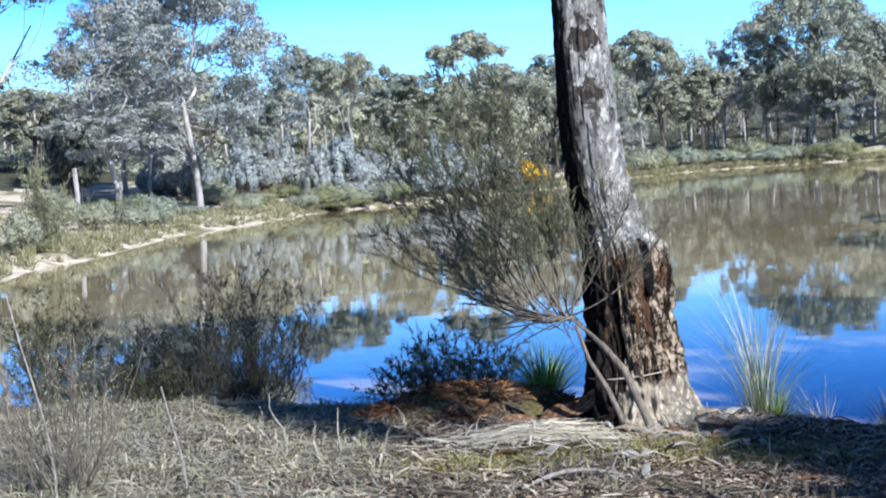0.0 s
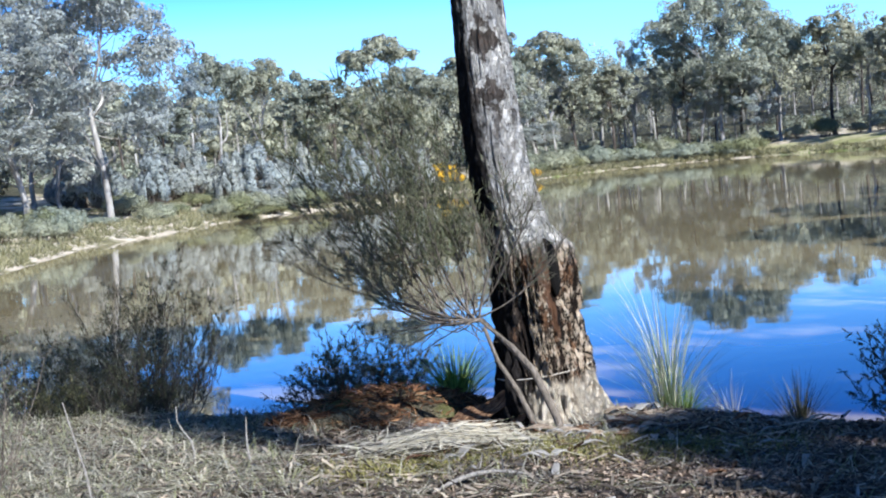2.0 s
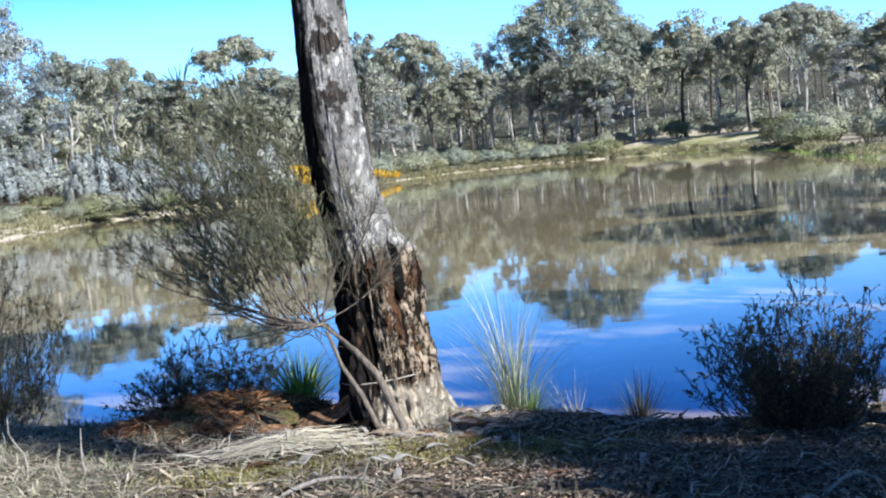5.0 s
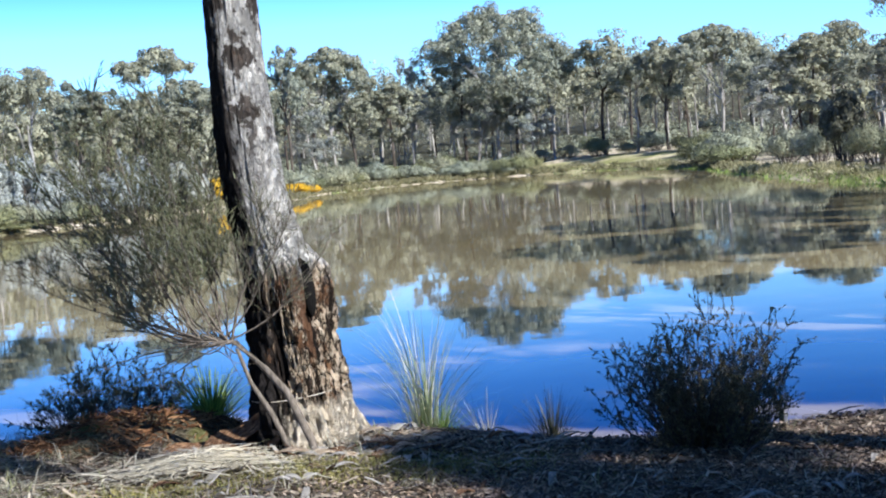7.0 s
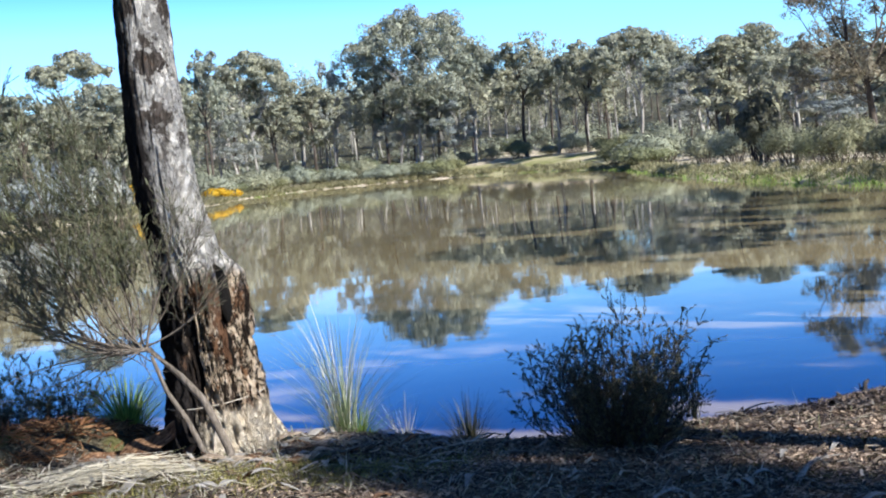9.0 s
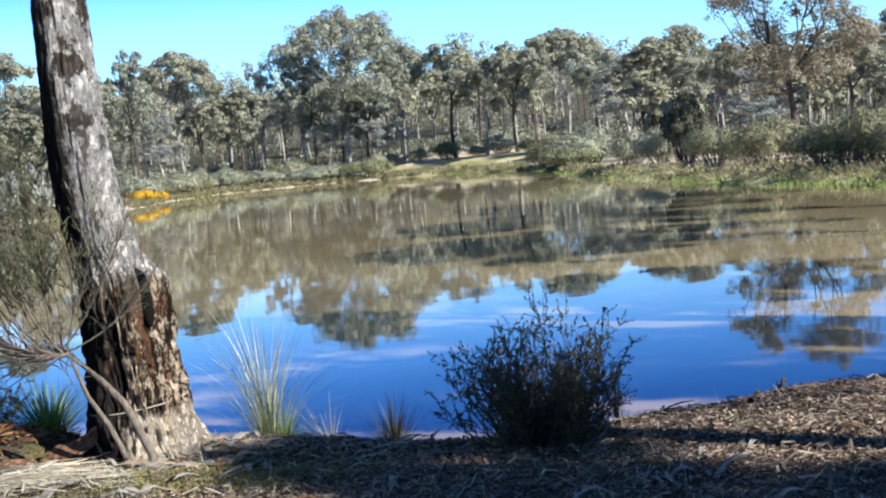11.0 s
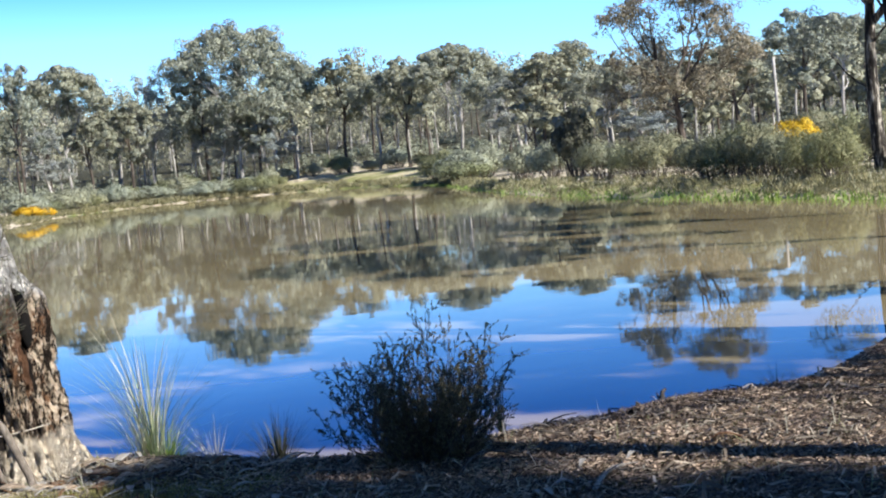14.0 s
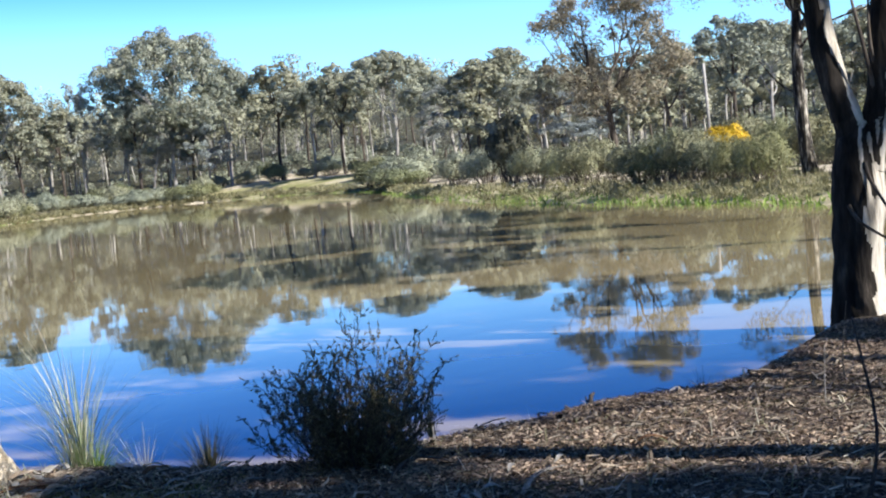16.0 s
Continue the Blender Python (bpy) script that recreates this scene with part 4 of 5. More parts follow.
def forked_tree():
    root = new("forked_gum_tree")
    rng = np.random.default_rng(21)
    t = Tubes(28)

    def stem(path, radii, sides=84):
        """A limb drawn through the given points in short rings."""
        u, k = np.linspace(0, 1, 200), np.linspace(0, 1, len(path))
        p = np.stack([np.interp(u, k, c) for c in np.array(path, float).T], 1)
        t.add(p, np.interp(u, k, radii), sides)

    stem([(0.0, 0, -0.25), (0, 0, 0.0), (0.0, 0, 0.25), (0.01, 0, 0.6), (0.02, 0, 0.9), (0.03, 0, 1.25), (0.05, 0, 1.55), (0.06, 0, 1.7)], [0.36, 0.27, 0.235, 0.212, 0.205, 0.2, 0.19, 0.1])
    stem([(0.04, 0, 1.3), (0.0, 0, 1.65), (-0.09, 0, 2.0), (-0.16, 0, 2.4), (-0.21, 0, 2.9), (-0.28, 0.05, 3.8), (-0.3, 0.1, 5.2)], [0.17, 0.14, 0.12, 0.113, 0.105, 0.095, 0.07], 60)
    stem([(0.1, 0, 1.3), (0.2, 0.02, 1.6), (0.28, 0.05, 2.0), (0.36, 0.08, 2.7), (0.5, 0.1, 3.8), (0.6, 0.2, 5.0)], [0.15, 0.125, 0.11, 0.105, 0.1, 0.07], 60)
    v = []
    for p in np.concatenate(t.v):
        q = Vector(p)
        k = 1 if q.z < 1.7 else 0.5
        g = Vector((q.x, q.y, q.z * 0.35))
        v.append(q + 0.05 * k * Vector((noise.noise(g * 4), noise.noise(g * 4 + Vector((9, 0, 0))), 0)) + 0.02 * k * Vector((noise.noise(g * 13), noise.noise(g * 13 + Vector((9, 0, 0))), 0)))
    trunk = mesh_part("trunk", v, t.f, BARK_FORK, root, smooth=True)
    trunk.data.materials.append(BARK_SUNLIT)
    for f in trunk.data.polygons:  # dark bark paints the shade, a ragged pale strip down one side the sun
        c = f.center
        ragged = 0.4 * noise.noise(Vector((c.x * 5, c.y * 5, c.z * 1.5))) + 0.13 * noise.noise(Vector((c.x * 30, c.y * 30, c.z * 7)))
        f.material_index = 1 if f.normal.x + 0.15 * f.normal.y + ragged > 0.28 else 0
    qs = []
    for i in range(16):
        wood = Tubes(5)
        s = np.array([-0.3, 0.1, 4.8]) if i % 2 else np.array([0.6, 0.2, 4.6])
        c = s + np.array([rng.normal() * 1.2, rng.normal() * 1.2, rng.uniform(0.6, 3.4)])
        wood.add(curve_path(rng, s, c, 6, 0, 0.06), np.linspace(0.06, 0.015, 6))
        wood.part("limb", BARK_DARK, root)
        qs.append(leaf_quads(rng, c + rng.normal(size=(420, 3)) * np.array([0.55, 0.55, 0.4]), 0.14, 0.032, 0.9))
    for s, e in (((-0.02, 0, 1.75), (-0.42, 0.1, 3.0)), ((0.25, 0.03, 1.8), (0.05, -0.1, 2.9)), ((0.28, 0.05, 2.0), (0.2, 0.0, 2.9)), ((0.1, -0.15, 1.35), (0.3, -0.4, 0.75)), ((-0.05, -0.2, 1.0), (0.35, -0.35, 0.6))):
        wood = Tubes(5)
        wood.add(curve_path(rng, s, e, 7, 0.05, 0.1), np.linspace(0.022, 0.006, 7))
        wood.part("limb", BARK_DARK, root)
    quads_part("crown", np.concatenate(qs), GUM, root)
    root.location, root.rotation_euler = (8.57, 8.36, 0.08), (0, 0, radians(-43))
    return tagged(root, "dark forked gum tree at the water's edge", "tree")


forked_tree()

# unseen trees behind the viewpoint, placed so that their shade falls on the bank
for i, (x, y, h, w, key) in enumerate([(6.2, 2.4, 11.5, 6.0, "s"), (10.4, 1.5, 11.5, 5.6, "s"), (15.5, 2.5, 11.0, 4.5, "s"), (11.2, -1.9, 11.0, 3.4, "s"), (13.6, -1.6, 11.0, 2.8, "s"), (9.7, -4.3, 11.0, 1.5, "s"), (10.1, -6.0, 11.0, 1.7, "s"), (12.9, -3.3, 11.0, 1.0, "s"), (15.0, -3.0, 11.0, 1.1, "s"), (11.6, -7.15, 11.0, 1.5, "s"), (6.5, -2.1, 11.0, 0.9, "s"),
                                       (17.0, 12.2, 11.0, 6.0, "a"), (21.5, 17.5, 13.0, 8.0, "c"), (26.0, 23.5, 13.0, 7.5, "a")]):
    ob, bh, bw = PROTO[key]
    c = ob if i == 0 else copy_thing(ob, Matrix.Identity(4))
    c.matrix_basis = Matrix.LocRotScale((x, y, ground_at(x, y)), Euler((0, 0, i * 1.7)), (w / bw, w / bw, h / bh))
    tagged(c, group="gum trees round the pond")


# ---- near shrubs ----
HEATH = leaf_material("heath_leaves", (0.04, 0.041, 0.025), (0.11, 0.108, 0.062), (0.24, 0.22, 0.14), 0.3)
front = shrub("heath_bush", 51, 0.6, 1.04, 120, 9, (0.0125, 0.0056), 22, DARKTWIG, HEATH, 0.005, up=0.9, spread_low=0.12, sprigs=((0.06, 0.8), (0.02, 0.7), (0.42, 0.66), (0.36, 0.6), (-0.3, 0.6), (-0.44, 0.52), (0.2, 0.62)), label="dark small-leaved heath bush at the water's edge")
set_down(front, 3.07, 6.58)
low = shrub("heath_bush", 52, 0.62, 1.05, 74, 10, (0.016, 0.005), 18, DARKTWIG, DARKLEAF, 0.005, up=0.5, spread_low=0.0, label="low dark heath bush beside the old trunk")
set_down(low, -0.02, 9.25)
# dense dark stems also stand in for a dark reflection on the water
twiggy = shrub("twiggy_shrub", 53, 1.2, 1.2, 70, 9, (0.03, 0.006), 8, DARKTWIG, DARKLEAF, 0.006, up=1.4, label="dark twiggy shrub in the shallows")
set_down(twiggy, -1.62, 10.15)
thicket = shrub("twiggy_shrub", 55, 0.62, 1.4, 60, 8, (0.03, 0.006), 8, DARKTWIG, DARKLEAF, 0.005, up=1.3, label="low dark twiggy shrub in the shallows")
set_down(thicket, -2.35, 10.2)
sprouts = shrub("heath_bush", 56, 0.8, 0.75, 34, 8, (0.03, 0.007), 12, DARKTWIG, DARKLEAF, 0.005, up=1.3, label="small dark heath bush at the water's edge")
set_down(sprouts, -3.05, 10.1)
PALE_TWIG = wood_material("pale_grey_twigs", (0.12, 0.11, 0.1), (0.27, 0.25, 0.225), (0.46, 0.43, 0.39), (30, 30, 8))
dry = shrub("dry_bush", 54, 1.05, 0.95, 30, 6, (0.022, 0.005), 2, TWIG, REED, 0.006, up=1.3, label="grey leafless dry bush on the bank")
set_down(dry, -1.98, 6.75)


BROOM = leaf_material("wispy_needles", (0.1, 0.11, 0.06), (0.2, 0.212, 0.115), (0.36, 0.365, 0.22), 0.45)


def broom():
    """A wispy shrub that leans out over the water from the foot of the trunk."""
    root = new("wispy_broom_shrub")
    rng = np.random.default_rng(61)
    wood, at, dirs = Tubes(5), [], []
    g = ground_at(1.12, 7.5)
    knee = np.array([0.73, 7.67, 0.84])
    wood.add([(1.12, 7.45, g - 0.03), (1.1, 7.48, g + 0.1), (0.99, 7.54, 0.54), (0.88, 7.6, 0.68), knee], [0.028, 0.025, 0.022, 0.02, 0.017], 8)
    wood.add([(1.0, 7.55, g), (0.9, 7.6, 0.42), (0.8, 7.63, 0.6), (0.74, 7.66, 0.8)], [0.018, 0.016, 0.013, 0.011], 6)
    low = np.array([0.45, 7.8, 0.86])
    wood.add(curve_path(rng, knee, low, 5, -0.1, 0.05), [0.015, 0.014, 0.013, 0.012, 0.011], 6)
    ends = [(0.09, 8.30, 2.22), (-0.02, 8.2, 2.1), (0.5, 8.3, 2.16), (0.25, 8.3, 2.14), (-0.3, 8.3, 1.95), (0.68, 8.15, 2.05), (0.33, 8.39, 2.03), (0.48, 8.19, 2.10), (0.60, 8.08, 1.94), (-0.18, 8.30, 1.96), (-0.40, 8.19, 1.78), (-0.51, 8.08, 1.44), (-0.31, 7.89, 1.34), (-0.06, 8.00, 1.59), (0.19, 8.30, 1.74),
            (0.44, 7.89, 1.77), (0.64, 7.97, 1.71), (-0.10, 8.50, 1.81), (0.41, 8.49, 1.96), (0.11, 8.10, 2.08), (0.91, 7.55, 1.58), (1.09, 7.52, 1.54), (-0.35, 8.39, 1.56), (1.32, 7.48, 1.40), (0.36, 8.19, 1.59)]
    for e in ends:
        e = np.array(e)
        bare = e[0] > 0.85 or e[2] < 1.65
        start = knee + (low - knee) * (rng.uniform(0.25, 1.0) if e[0] < 0.3 else rng.uniform(0, 0.3))
        p = curve_path(rng, start, e, 10, -0.09, 0.05)
        wood.add(p, np.linspace(0.006, 0.002, 10), 4)
        for _ in range(30):
            k = rng.integers(3, 10)
            d = unit(unit(rng.normal(size=3)) + np.array([-0.1, 0, 0.9]) + 0.8 * unit(e - knee))
            ln = rng.uniform(0.1, 0.3) * (0.6 if k > 7 else 1)
            q = curve_path(rng, p[k], p[k] + d * ln, 4, 0, 0.06)
            wood.add(q, [0.002, 0.0017, 0.0013, 0.0008], 3)
            for _ in range(5):
                d2 = unit(d + rng.normal(size=3) * 0.4)
                s2 = q[rng.integers(1, 4)]
                q2 = np.array([s2, s2 + d2 * rng.uniform(0.05, 0.15)])
                wood.add(q2, [0.0012, 0.0006], 3)
                n = 4 if bare else 17
                t = rng.uniform(0, 1, (n, 1))
                at.append(q2[0] + (q2[1] - q2[0]) * t)
                dirs.append(np.repeat(d2[None], n, 0))
    # bare low twigs over the water
    for _ in range(26):
        e = knee + np.array([rng.uniform(-0.9, 0.1), rng.uniform(0, 0.5), rng.uniform(-0.3, 0.35)])
        p = curve_path(rng, knee + (low - knee) * rng.uniform(0, 1), e, 7, 0.03, 0.12)
        wood.add(p, np.linspace(0.005, 0.0012, 7), 4)
        for _ in range(5):
            k = rng.integers(2, 7)
            q = curve_path(rng, p[k], p[k] + unit(rng.normal(size=3) + np.array([-0.3, 0, 0.3])) * rng.uniform(0.06, 0.2), 3, 0, 0.1)
            wood.add(q, [0.002, 0.0015, 0.0008], 3)
    wood.part("branchwork", TWIG, root)
    at, dirs = np.concatenate(at), np.concatenate(dirs)
    quads_part("foliage", leaf_quads(rng, at, 0.036, 0.0042, 0, dirs * 1.2), BROOM, root)
    return tagged(root, "wispy broom-like shrub leaning from the trunk's foot", "shrub")


broom()


PALE_STRAW = leaf_material("bleached_straw", (0.42, 0.39, 0.31), (0.62, 0.58, 0.48), (0.78, 0.74, 0.64), 0.2, 0.7)


def tuft(name, seed, x, y, blades, height, spread, width, mat, label, stiff=0.6, category="grass tuft"):
    """Long blades from one crown, each bending outwards."""
    rng = np.random.default_rng(seed)
    qs = []
    for _ in range(blades):
        w, r = rng.uniform(0, 2 * math.pi), rng.uniform(0, 1) ** 0.7
        h = height * rng.uniform(0.35, 1.0)
        out = np.array([math.cos(w), math.sin(w), 0.0])
        b = out * spread * 0.2 * rng.uniform(0, 1)
        side = np.array([-out[1], out[0], 0]) * width / 2
        last = b
        n = 5
        for k in range(1, n + 1):
            t = k / n
            p = b + out * spread * r * (t ** (1 + stiff)) + np.array([0, 0, h * (t - 0.25 * r * t * t)])
            w0, w1 = 1 - 0.85 * (k - 1) / n, 1 - 0.85 * t
            qs.append([last - side * w0, last + side * w0, p + side * w1, p - side * w1])
            last = p
    root = new(name)
    quads_part("foliage", np.array(qs), mat, root)
    set_down(root, x, y, 0, (1, 1, 1), 0.03)
    return tagged(root, label, category)


tuft("reed_clump", 71, 1.92, 8.15, 170, 1.02, 0.62, 0.008, REED, "pale green reed clump beside the trunk", 1.0, "reeds")
tuft("reed_clump", 78, 1.88, 8.12, 26, 1.2, 0.5, 0.007, PALE_STRAW, "tall dry reed stalks beside the trunk", 1.0, "reeds")
tuft("sedge_clump", 79, 1.98, 8.08, 150, 0.34, 0.28, 0.008, BLADE, "fresh green sedge at the reeds' foot")
tuft("sedge_clump", 72, 0.62, 8.8, 320, 0.54, 0.46, 0.013, BLADE, "bright green sedge clump by the water")
tuft("sedge_clump", 73, 2.55, 7.6, 260, 0.46, 0.3, 0.006, HEATH, "thin dark sedge at the water's edge")
tuft("sedge_clump", 74, 2.25, 7.95, 80, 0.44, 0.36, 0.006, STRAW, "thin dry sedge at the water's edge")
tuft("reed_clump", 75, 3.72, 6.95, 30, 0.56, 0.14, 0.008, HEATH, "short green reeds beside the heath bush", 0.8, "reeds")
tuft("sedge_clump", 76, 4.75, 7.5, 14, 0.3, 0.12, 0.004, STRAW, "thin dry sedge standing in the shallows")
tuft("sedge_clump", 77, -0.65, 9.6, 50, 0.4, 0.25, 0.005, DARKLEAF, "thin dark sedge at the water's edge")
for i, (x, y, h) in enumerate([(-1.35, 6.5, 0.55), (-1.98, 6.45, 1.05), (-1.0, 7.6, 0.35), (-0.6, 7.2, 0.3)]):
    s = new("dry_stalk")
    t = Tubes(5)
    r2 = np.random.default_rng(80 + i)
    t.add(curve_path(r2, (0, 0, -0.03), (-0.14 * h, 0.05, h), 6, 0, 0.05), np.linspace(0.009, 0.003, 6))
    t.part("stem", PALE_TWIG, s)
    set_down(s, x, y)
    tagged(s, "single dry pale stalk standing on the bank", "stalk", group="dry stalks on the bank")

tuft("reed_clump", 82, 6.05, 7.35, 60, 0.3, 0.25, 0.005, HEATH, "short dark reeds at the water's edge", 0.8, "reeds")


def fallen_branch(seed, a, b, radius, mat, label):
    """A bare branch lying between two places on the bank or in the shallows, with a few broken side twigs."""
    rng = np.random.default_rng(seed)
    root, t = new("fallen_branch"), Tubes(7)
    ends = [np.array([x, y, max(ground_at(x, y), 0.0) + radius * 0.6]) for x, y in (a, b)]
    p = curve_path(rng, *ends, 9, 0.03, 0.06)
    t.add(p, radius * np.linspace(1.0, 0.45, 9) * rng.uniform(0.85, 1.15, 9))
    t.part("stem", mat, root)
    for k in (3, 5, 6):
        d = unit(rng.normal(size=3) * np.array([1, 1, 0.3]) + np.array([0, 0, 0.35])) * rng.uniform(0.06, 0.16)
        side = Tubes(5)
        side.add(curve_path(rng, p[k], p[k] + d, 4, 0, 0.08), radius * np.linspace(0.4, 0.15, 4))
        side.part("twig", mat, root)
    return tagged(root, label, "branch", group="fallen branches on the bank")


fallen_branch(201, (4.42, 6.62), (4.98, 7.0), 0.026, DARKTWIG, "dark fallen branch at the water's edge")
fallen_branch(203, (3.35, 5.25), (3.75, 5.6), 0.014, PALE_TWIG, "pale fallen branch on the litter")
fallen_branch(204, (2.5, 5.1), (2.85, 5.3), 0.012, PALE_TWIG, "pale fallen branch on the litter")
fallen_branch(205, (3.0, 6.0), (3.5, 6.25), 0.012, DARKTWIG, "dark fallen branch on the litter")
fallen_branch(206, (0.3, 6.3), (0.85, 6.45), 0.013, PALE_TWIG, "pale fallen branch on the litter")
fallen_branch(207, (1.5, 7.3), (2.1, 7.45), 0.014, TWIG, "grey fallen branch beside the trunk")

# sapling stems on the right
for i, (x, y, h, lean, mat, label) in enumerate([(4.26, 4.0, 0.78, 0.06, DARKTWIG, "thin bare dark sapling stem on the bank"), (5.71, 5.76, 0.36, 0.02, PALE_TWIG, "short pale dead stem standing in the litter"),
                                                 (6.3, 6.2, 0.5, 0.03, TWIG, "thin bare grey sapling stem on the bank")]):
    s = new("bare_sapling")
    t = Tubes(6)
    r2 = np.random.default_rng(90 + i)
    t.add(curve_path(r2, (0, 0, -0.05), (lean, 0.0, h), 8, 0, 0.05), np.linspace(0.012, 0.004, 8) * (1 if i == 0 else 0.6))
    t.part("stem", mat, s)
    set_down(s, x, y)
    tagged(s, label, "sapling", group="bare saplings on the bank")


# ---- litter on the bank ----
def on_bank(rng, n, near, far, a0=-26.0, a1=50.0):
    a = np.radians(rng.uniform(a0, a1, n))
    r = np.sqrt(rng.uniform(near ** 2, far ** 2, n))
    p = np.stack([r * np.sin(a), r * np.cos(a)], 1)
    p = p[shore_distance(p) > 0.04]
    return np.column_stack([p, ground_height(p[:, 0], p[:, 1])])


def leaf_litter():
    rng = np.random.default_rng(101)
    p = on_bank(rng, 400000, 4.0, 11.5)
    p = p[rng.uniform(size=len(p)) < 0.35 + 0.65 * step(-0.5, 3.0, p[:, 0])]
    p[:, 2] += rng.uniform(0.004, 0.02, len(p))
    d = unit(rng.normal(size=(len(p), 3)) * np.array([1, 1, 0.25]))
    s = unit(np.cross(d, np.array([0, 0, 1]) + rng.normal(size=(len(p), 3)) * 0.35))
    ln, wd = rng.uniform(0.005, 0.026, (len(p), 1)), rng.uniform(0.003, 0.01, (len(p), 1))
    q = np.stack([p - d * ln + s * wd, p - d * ln - s * wd, p + d * ln], 1)
    ob = quads_part("leaf_litter", q, LITTER)
    tagged(ob, "curled dead gum leaves scattered over the bank", "leaf litter", kind="stuff")


def bark_litter():
    rng = np.random.default_rng(102)
    p = on_bank(rng, 1500, 4.2, 10.5)
    t = Tubes(4)
    for c in p:
        w = rng.uniform(0, 2 * math.pi)
        ln = rng.uniform(0.06, 0.35)
        d = np.array([math.cos(w), math.sin(w), 0]) * ln / 2
        r = rng.uniform(0.002, 0.008)
        pts = curve_path(rng, c - d + [0, 0, r], c + d + [0, 0, r + rng.uniform(0, 0.03)], 4, 0.02, 0.06)
        t.add(pts, [r, r * 0.9, r * 0.8, r * 0.5])
    ob = t.part("fallen_twigs", TWIG)
    tagged(ob, "fallen grey twigs and bark strips on the bank", "twigs", kind="stuff")


def dry_grass():
    rng = np.random.default_rng(103)
    p = np.concatenate([on_bank(rng, 2000, 4.6, 10.5, -26, -3), on_bank(rng, 160, 6.0, 8.5, -4, 12), on_bank(rng, 120, 5, 8, 12, 48)])
    qs, qg, qm = [], [], []
    for c in p:
        for _ in range(rng.integers(4, 11)):
            w = rng.uniform(0, 2 * math.pi)
            out = np.array([math.cos(w), math.sin(w), 0])
            h = rng.uniform(0.04, 0.2)
            b = c + out * rng.uniform(0, 0.05)
            side = np.array([-out[1], out[0], 0]) * rng.uniform(0.001, 0.0028)
            low = rng.uniform(0.12, 0.6)
            m = b + out * h * 0.6 + [0, 0, h * low]
            e = b + out * h * rng.uniform(1.0, 1.6) + [0, 0, h * low * rng.uniform(0.5, 1.3)]
            dst = qg if rng.uniform() < 0.3 else qs
            dst.append([b - side, b + side, m + side, m - side])
            dst.append([m - side, m + side, e + side * 0.3, e - side * 0.3])
    k = 8000
    at = np.array([(1.15, 7.08), (0.2, 6.85), (1.72, 6.75)])[rng.choice(3, k, p=(0.5, 0.2, 0.3))]
    x, y = at[:, 0] + rng.normal(size=k) * 0.3, at[:, 1] + rng.normal(size=k) * 0.14
    z = ground_height(x, y)
    for b in np.stack([x, y, z], 1):
        w = rng.uniform(0, 2 * math.pi)
        side = np.array([math.cos(w), math.sin(w), 0]) * 0.002
        e = b + np.array([rng.normal() * 0.02, rng.normal() * 0.02, rng.uniform(0.01, 0.045)])
        qm.append([b - side * 1.4, b + side * 1.4, e + side * 0.5, e - side * 0.5])
    MOSS = leaf_material("yellow_green_moss", (0.17, 0.17, 0.05), (0.31, 0.3, 0.1), (0.46, 0.43, 0.19), 0.3)
    tagged(quads_part("moss_grass", np.array(qm), MOSS), "short yellow-green mossy grass before the trunk", "grass", kind="stuff")
    tagged(quads_part("dry_grass", np.array(qs), STRAW), "dry straw-coloured grass on the bank", "grass", kind="stuff")
    tagged(quads_part("green_grass", np.array(qg), GREENLEAF), "sparse green grass blades on the bank", "grass", kind="stuff")


def shore_grass():
    """Green grass and rushes fringing the far right bank."""
    rng = np.random.default_rng(104)
    qs = []
    for i in range(12000):
        k = rng.integers(0, len(POND))
        p = POND[k] + (POND[(k + 1) % len(POND)] - POND[k]) * rng.uniform()
        if not (p[0] > 17 and p[1] < 125):
            continue
        c = POND.mean(0)
        p = p + unit(p - c) * rng.uniform(-0.6, 1.1) * (0.5 + p[1] / 100)
        z = max(ground_at(p[0], p[1]), -0.05)
        h = rng.uniform(0.08, 0.26)
        a = rng.uniform(0, math.pi)
        s = np.array([math.cos(a), math.sin(a), 0]) * rng.uniform(0.02, 0.05)
        b = np.array([p[0], p[1], z - 0.05])
        e = b + [rng.normal() * 0.1, rng.normal() * 0.1, h]
        qs.append([b - s, b + s, e + s * 0.2, e - s * 0.2])
    tagged(quads_part("bank_grass", np.array(qs), BLADE), "green rushes and grass fringing the far bank", "grass", kind="stuff")


def left_bank_grass():
    """Tussocks and low scrub along the sandy banks and the far shore."""
    rng = np.random.default_rng(106)
    qs = []
    c = POND.mean(0)
    for i in range(11000):
        k = rng.integers(0, len(POND))
        p = POND[k] + (POND[(k + 1) % len(POND)] - POND[k]) * rng.uniform()
        if p[1] < 24 or len(qs) > 6200:
            continue
        x, y = p + unit(p - c) * (-0.5 + rng.uniform(0, 1) ** 2.4 * (16 if p[0] < 12 else 6))
        z = ground_at(x, y)
        if z < 0.02:
            continue
        s = rng.uniform(0.1, 0.34) * (1 + y / 120)
        k = 24
        o = unit(rng.normal(size=(k, 3)) * np.array([1, 1, 0.5]) + np.array([0, 0, 0.9]))
        qs.append(leaf_quads(rng, np.array([x, y, z]) + o * s * 0.55, s * 0.8, 0.016 + 0.0004 * y, -0.5, o))
    tagged(quads_part("bank_tussocks", np.concatenate(qs), OLIVE_DRY), "dry olive tussock grass along the sandy bank", "grass", kind="stuff")




SHRED = leaf_material("bark_shreds", (0.035, 0.028, 0.022), (0.16, 0.135, 0.115), (0.52, 0.47, 0.41), 0.03, 0.8, 2.5, 0.4)


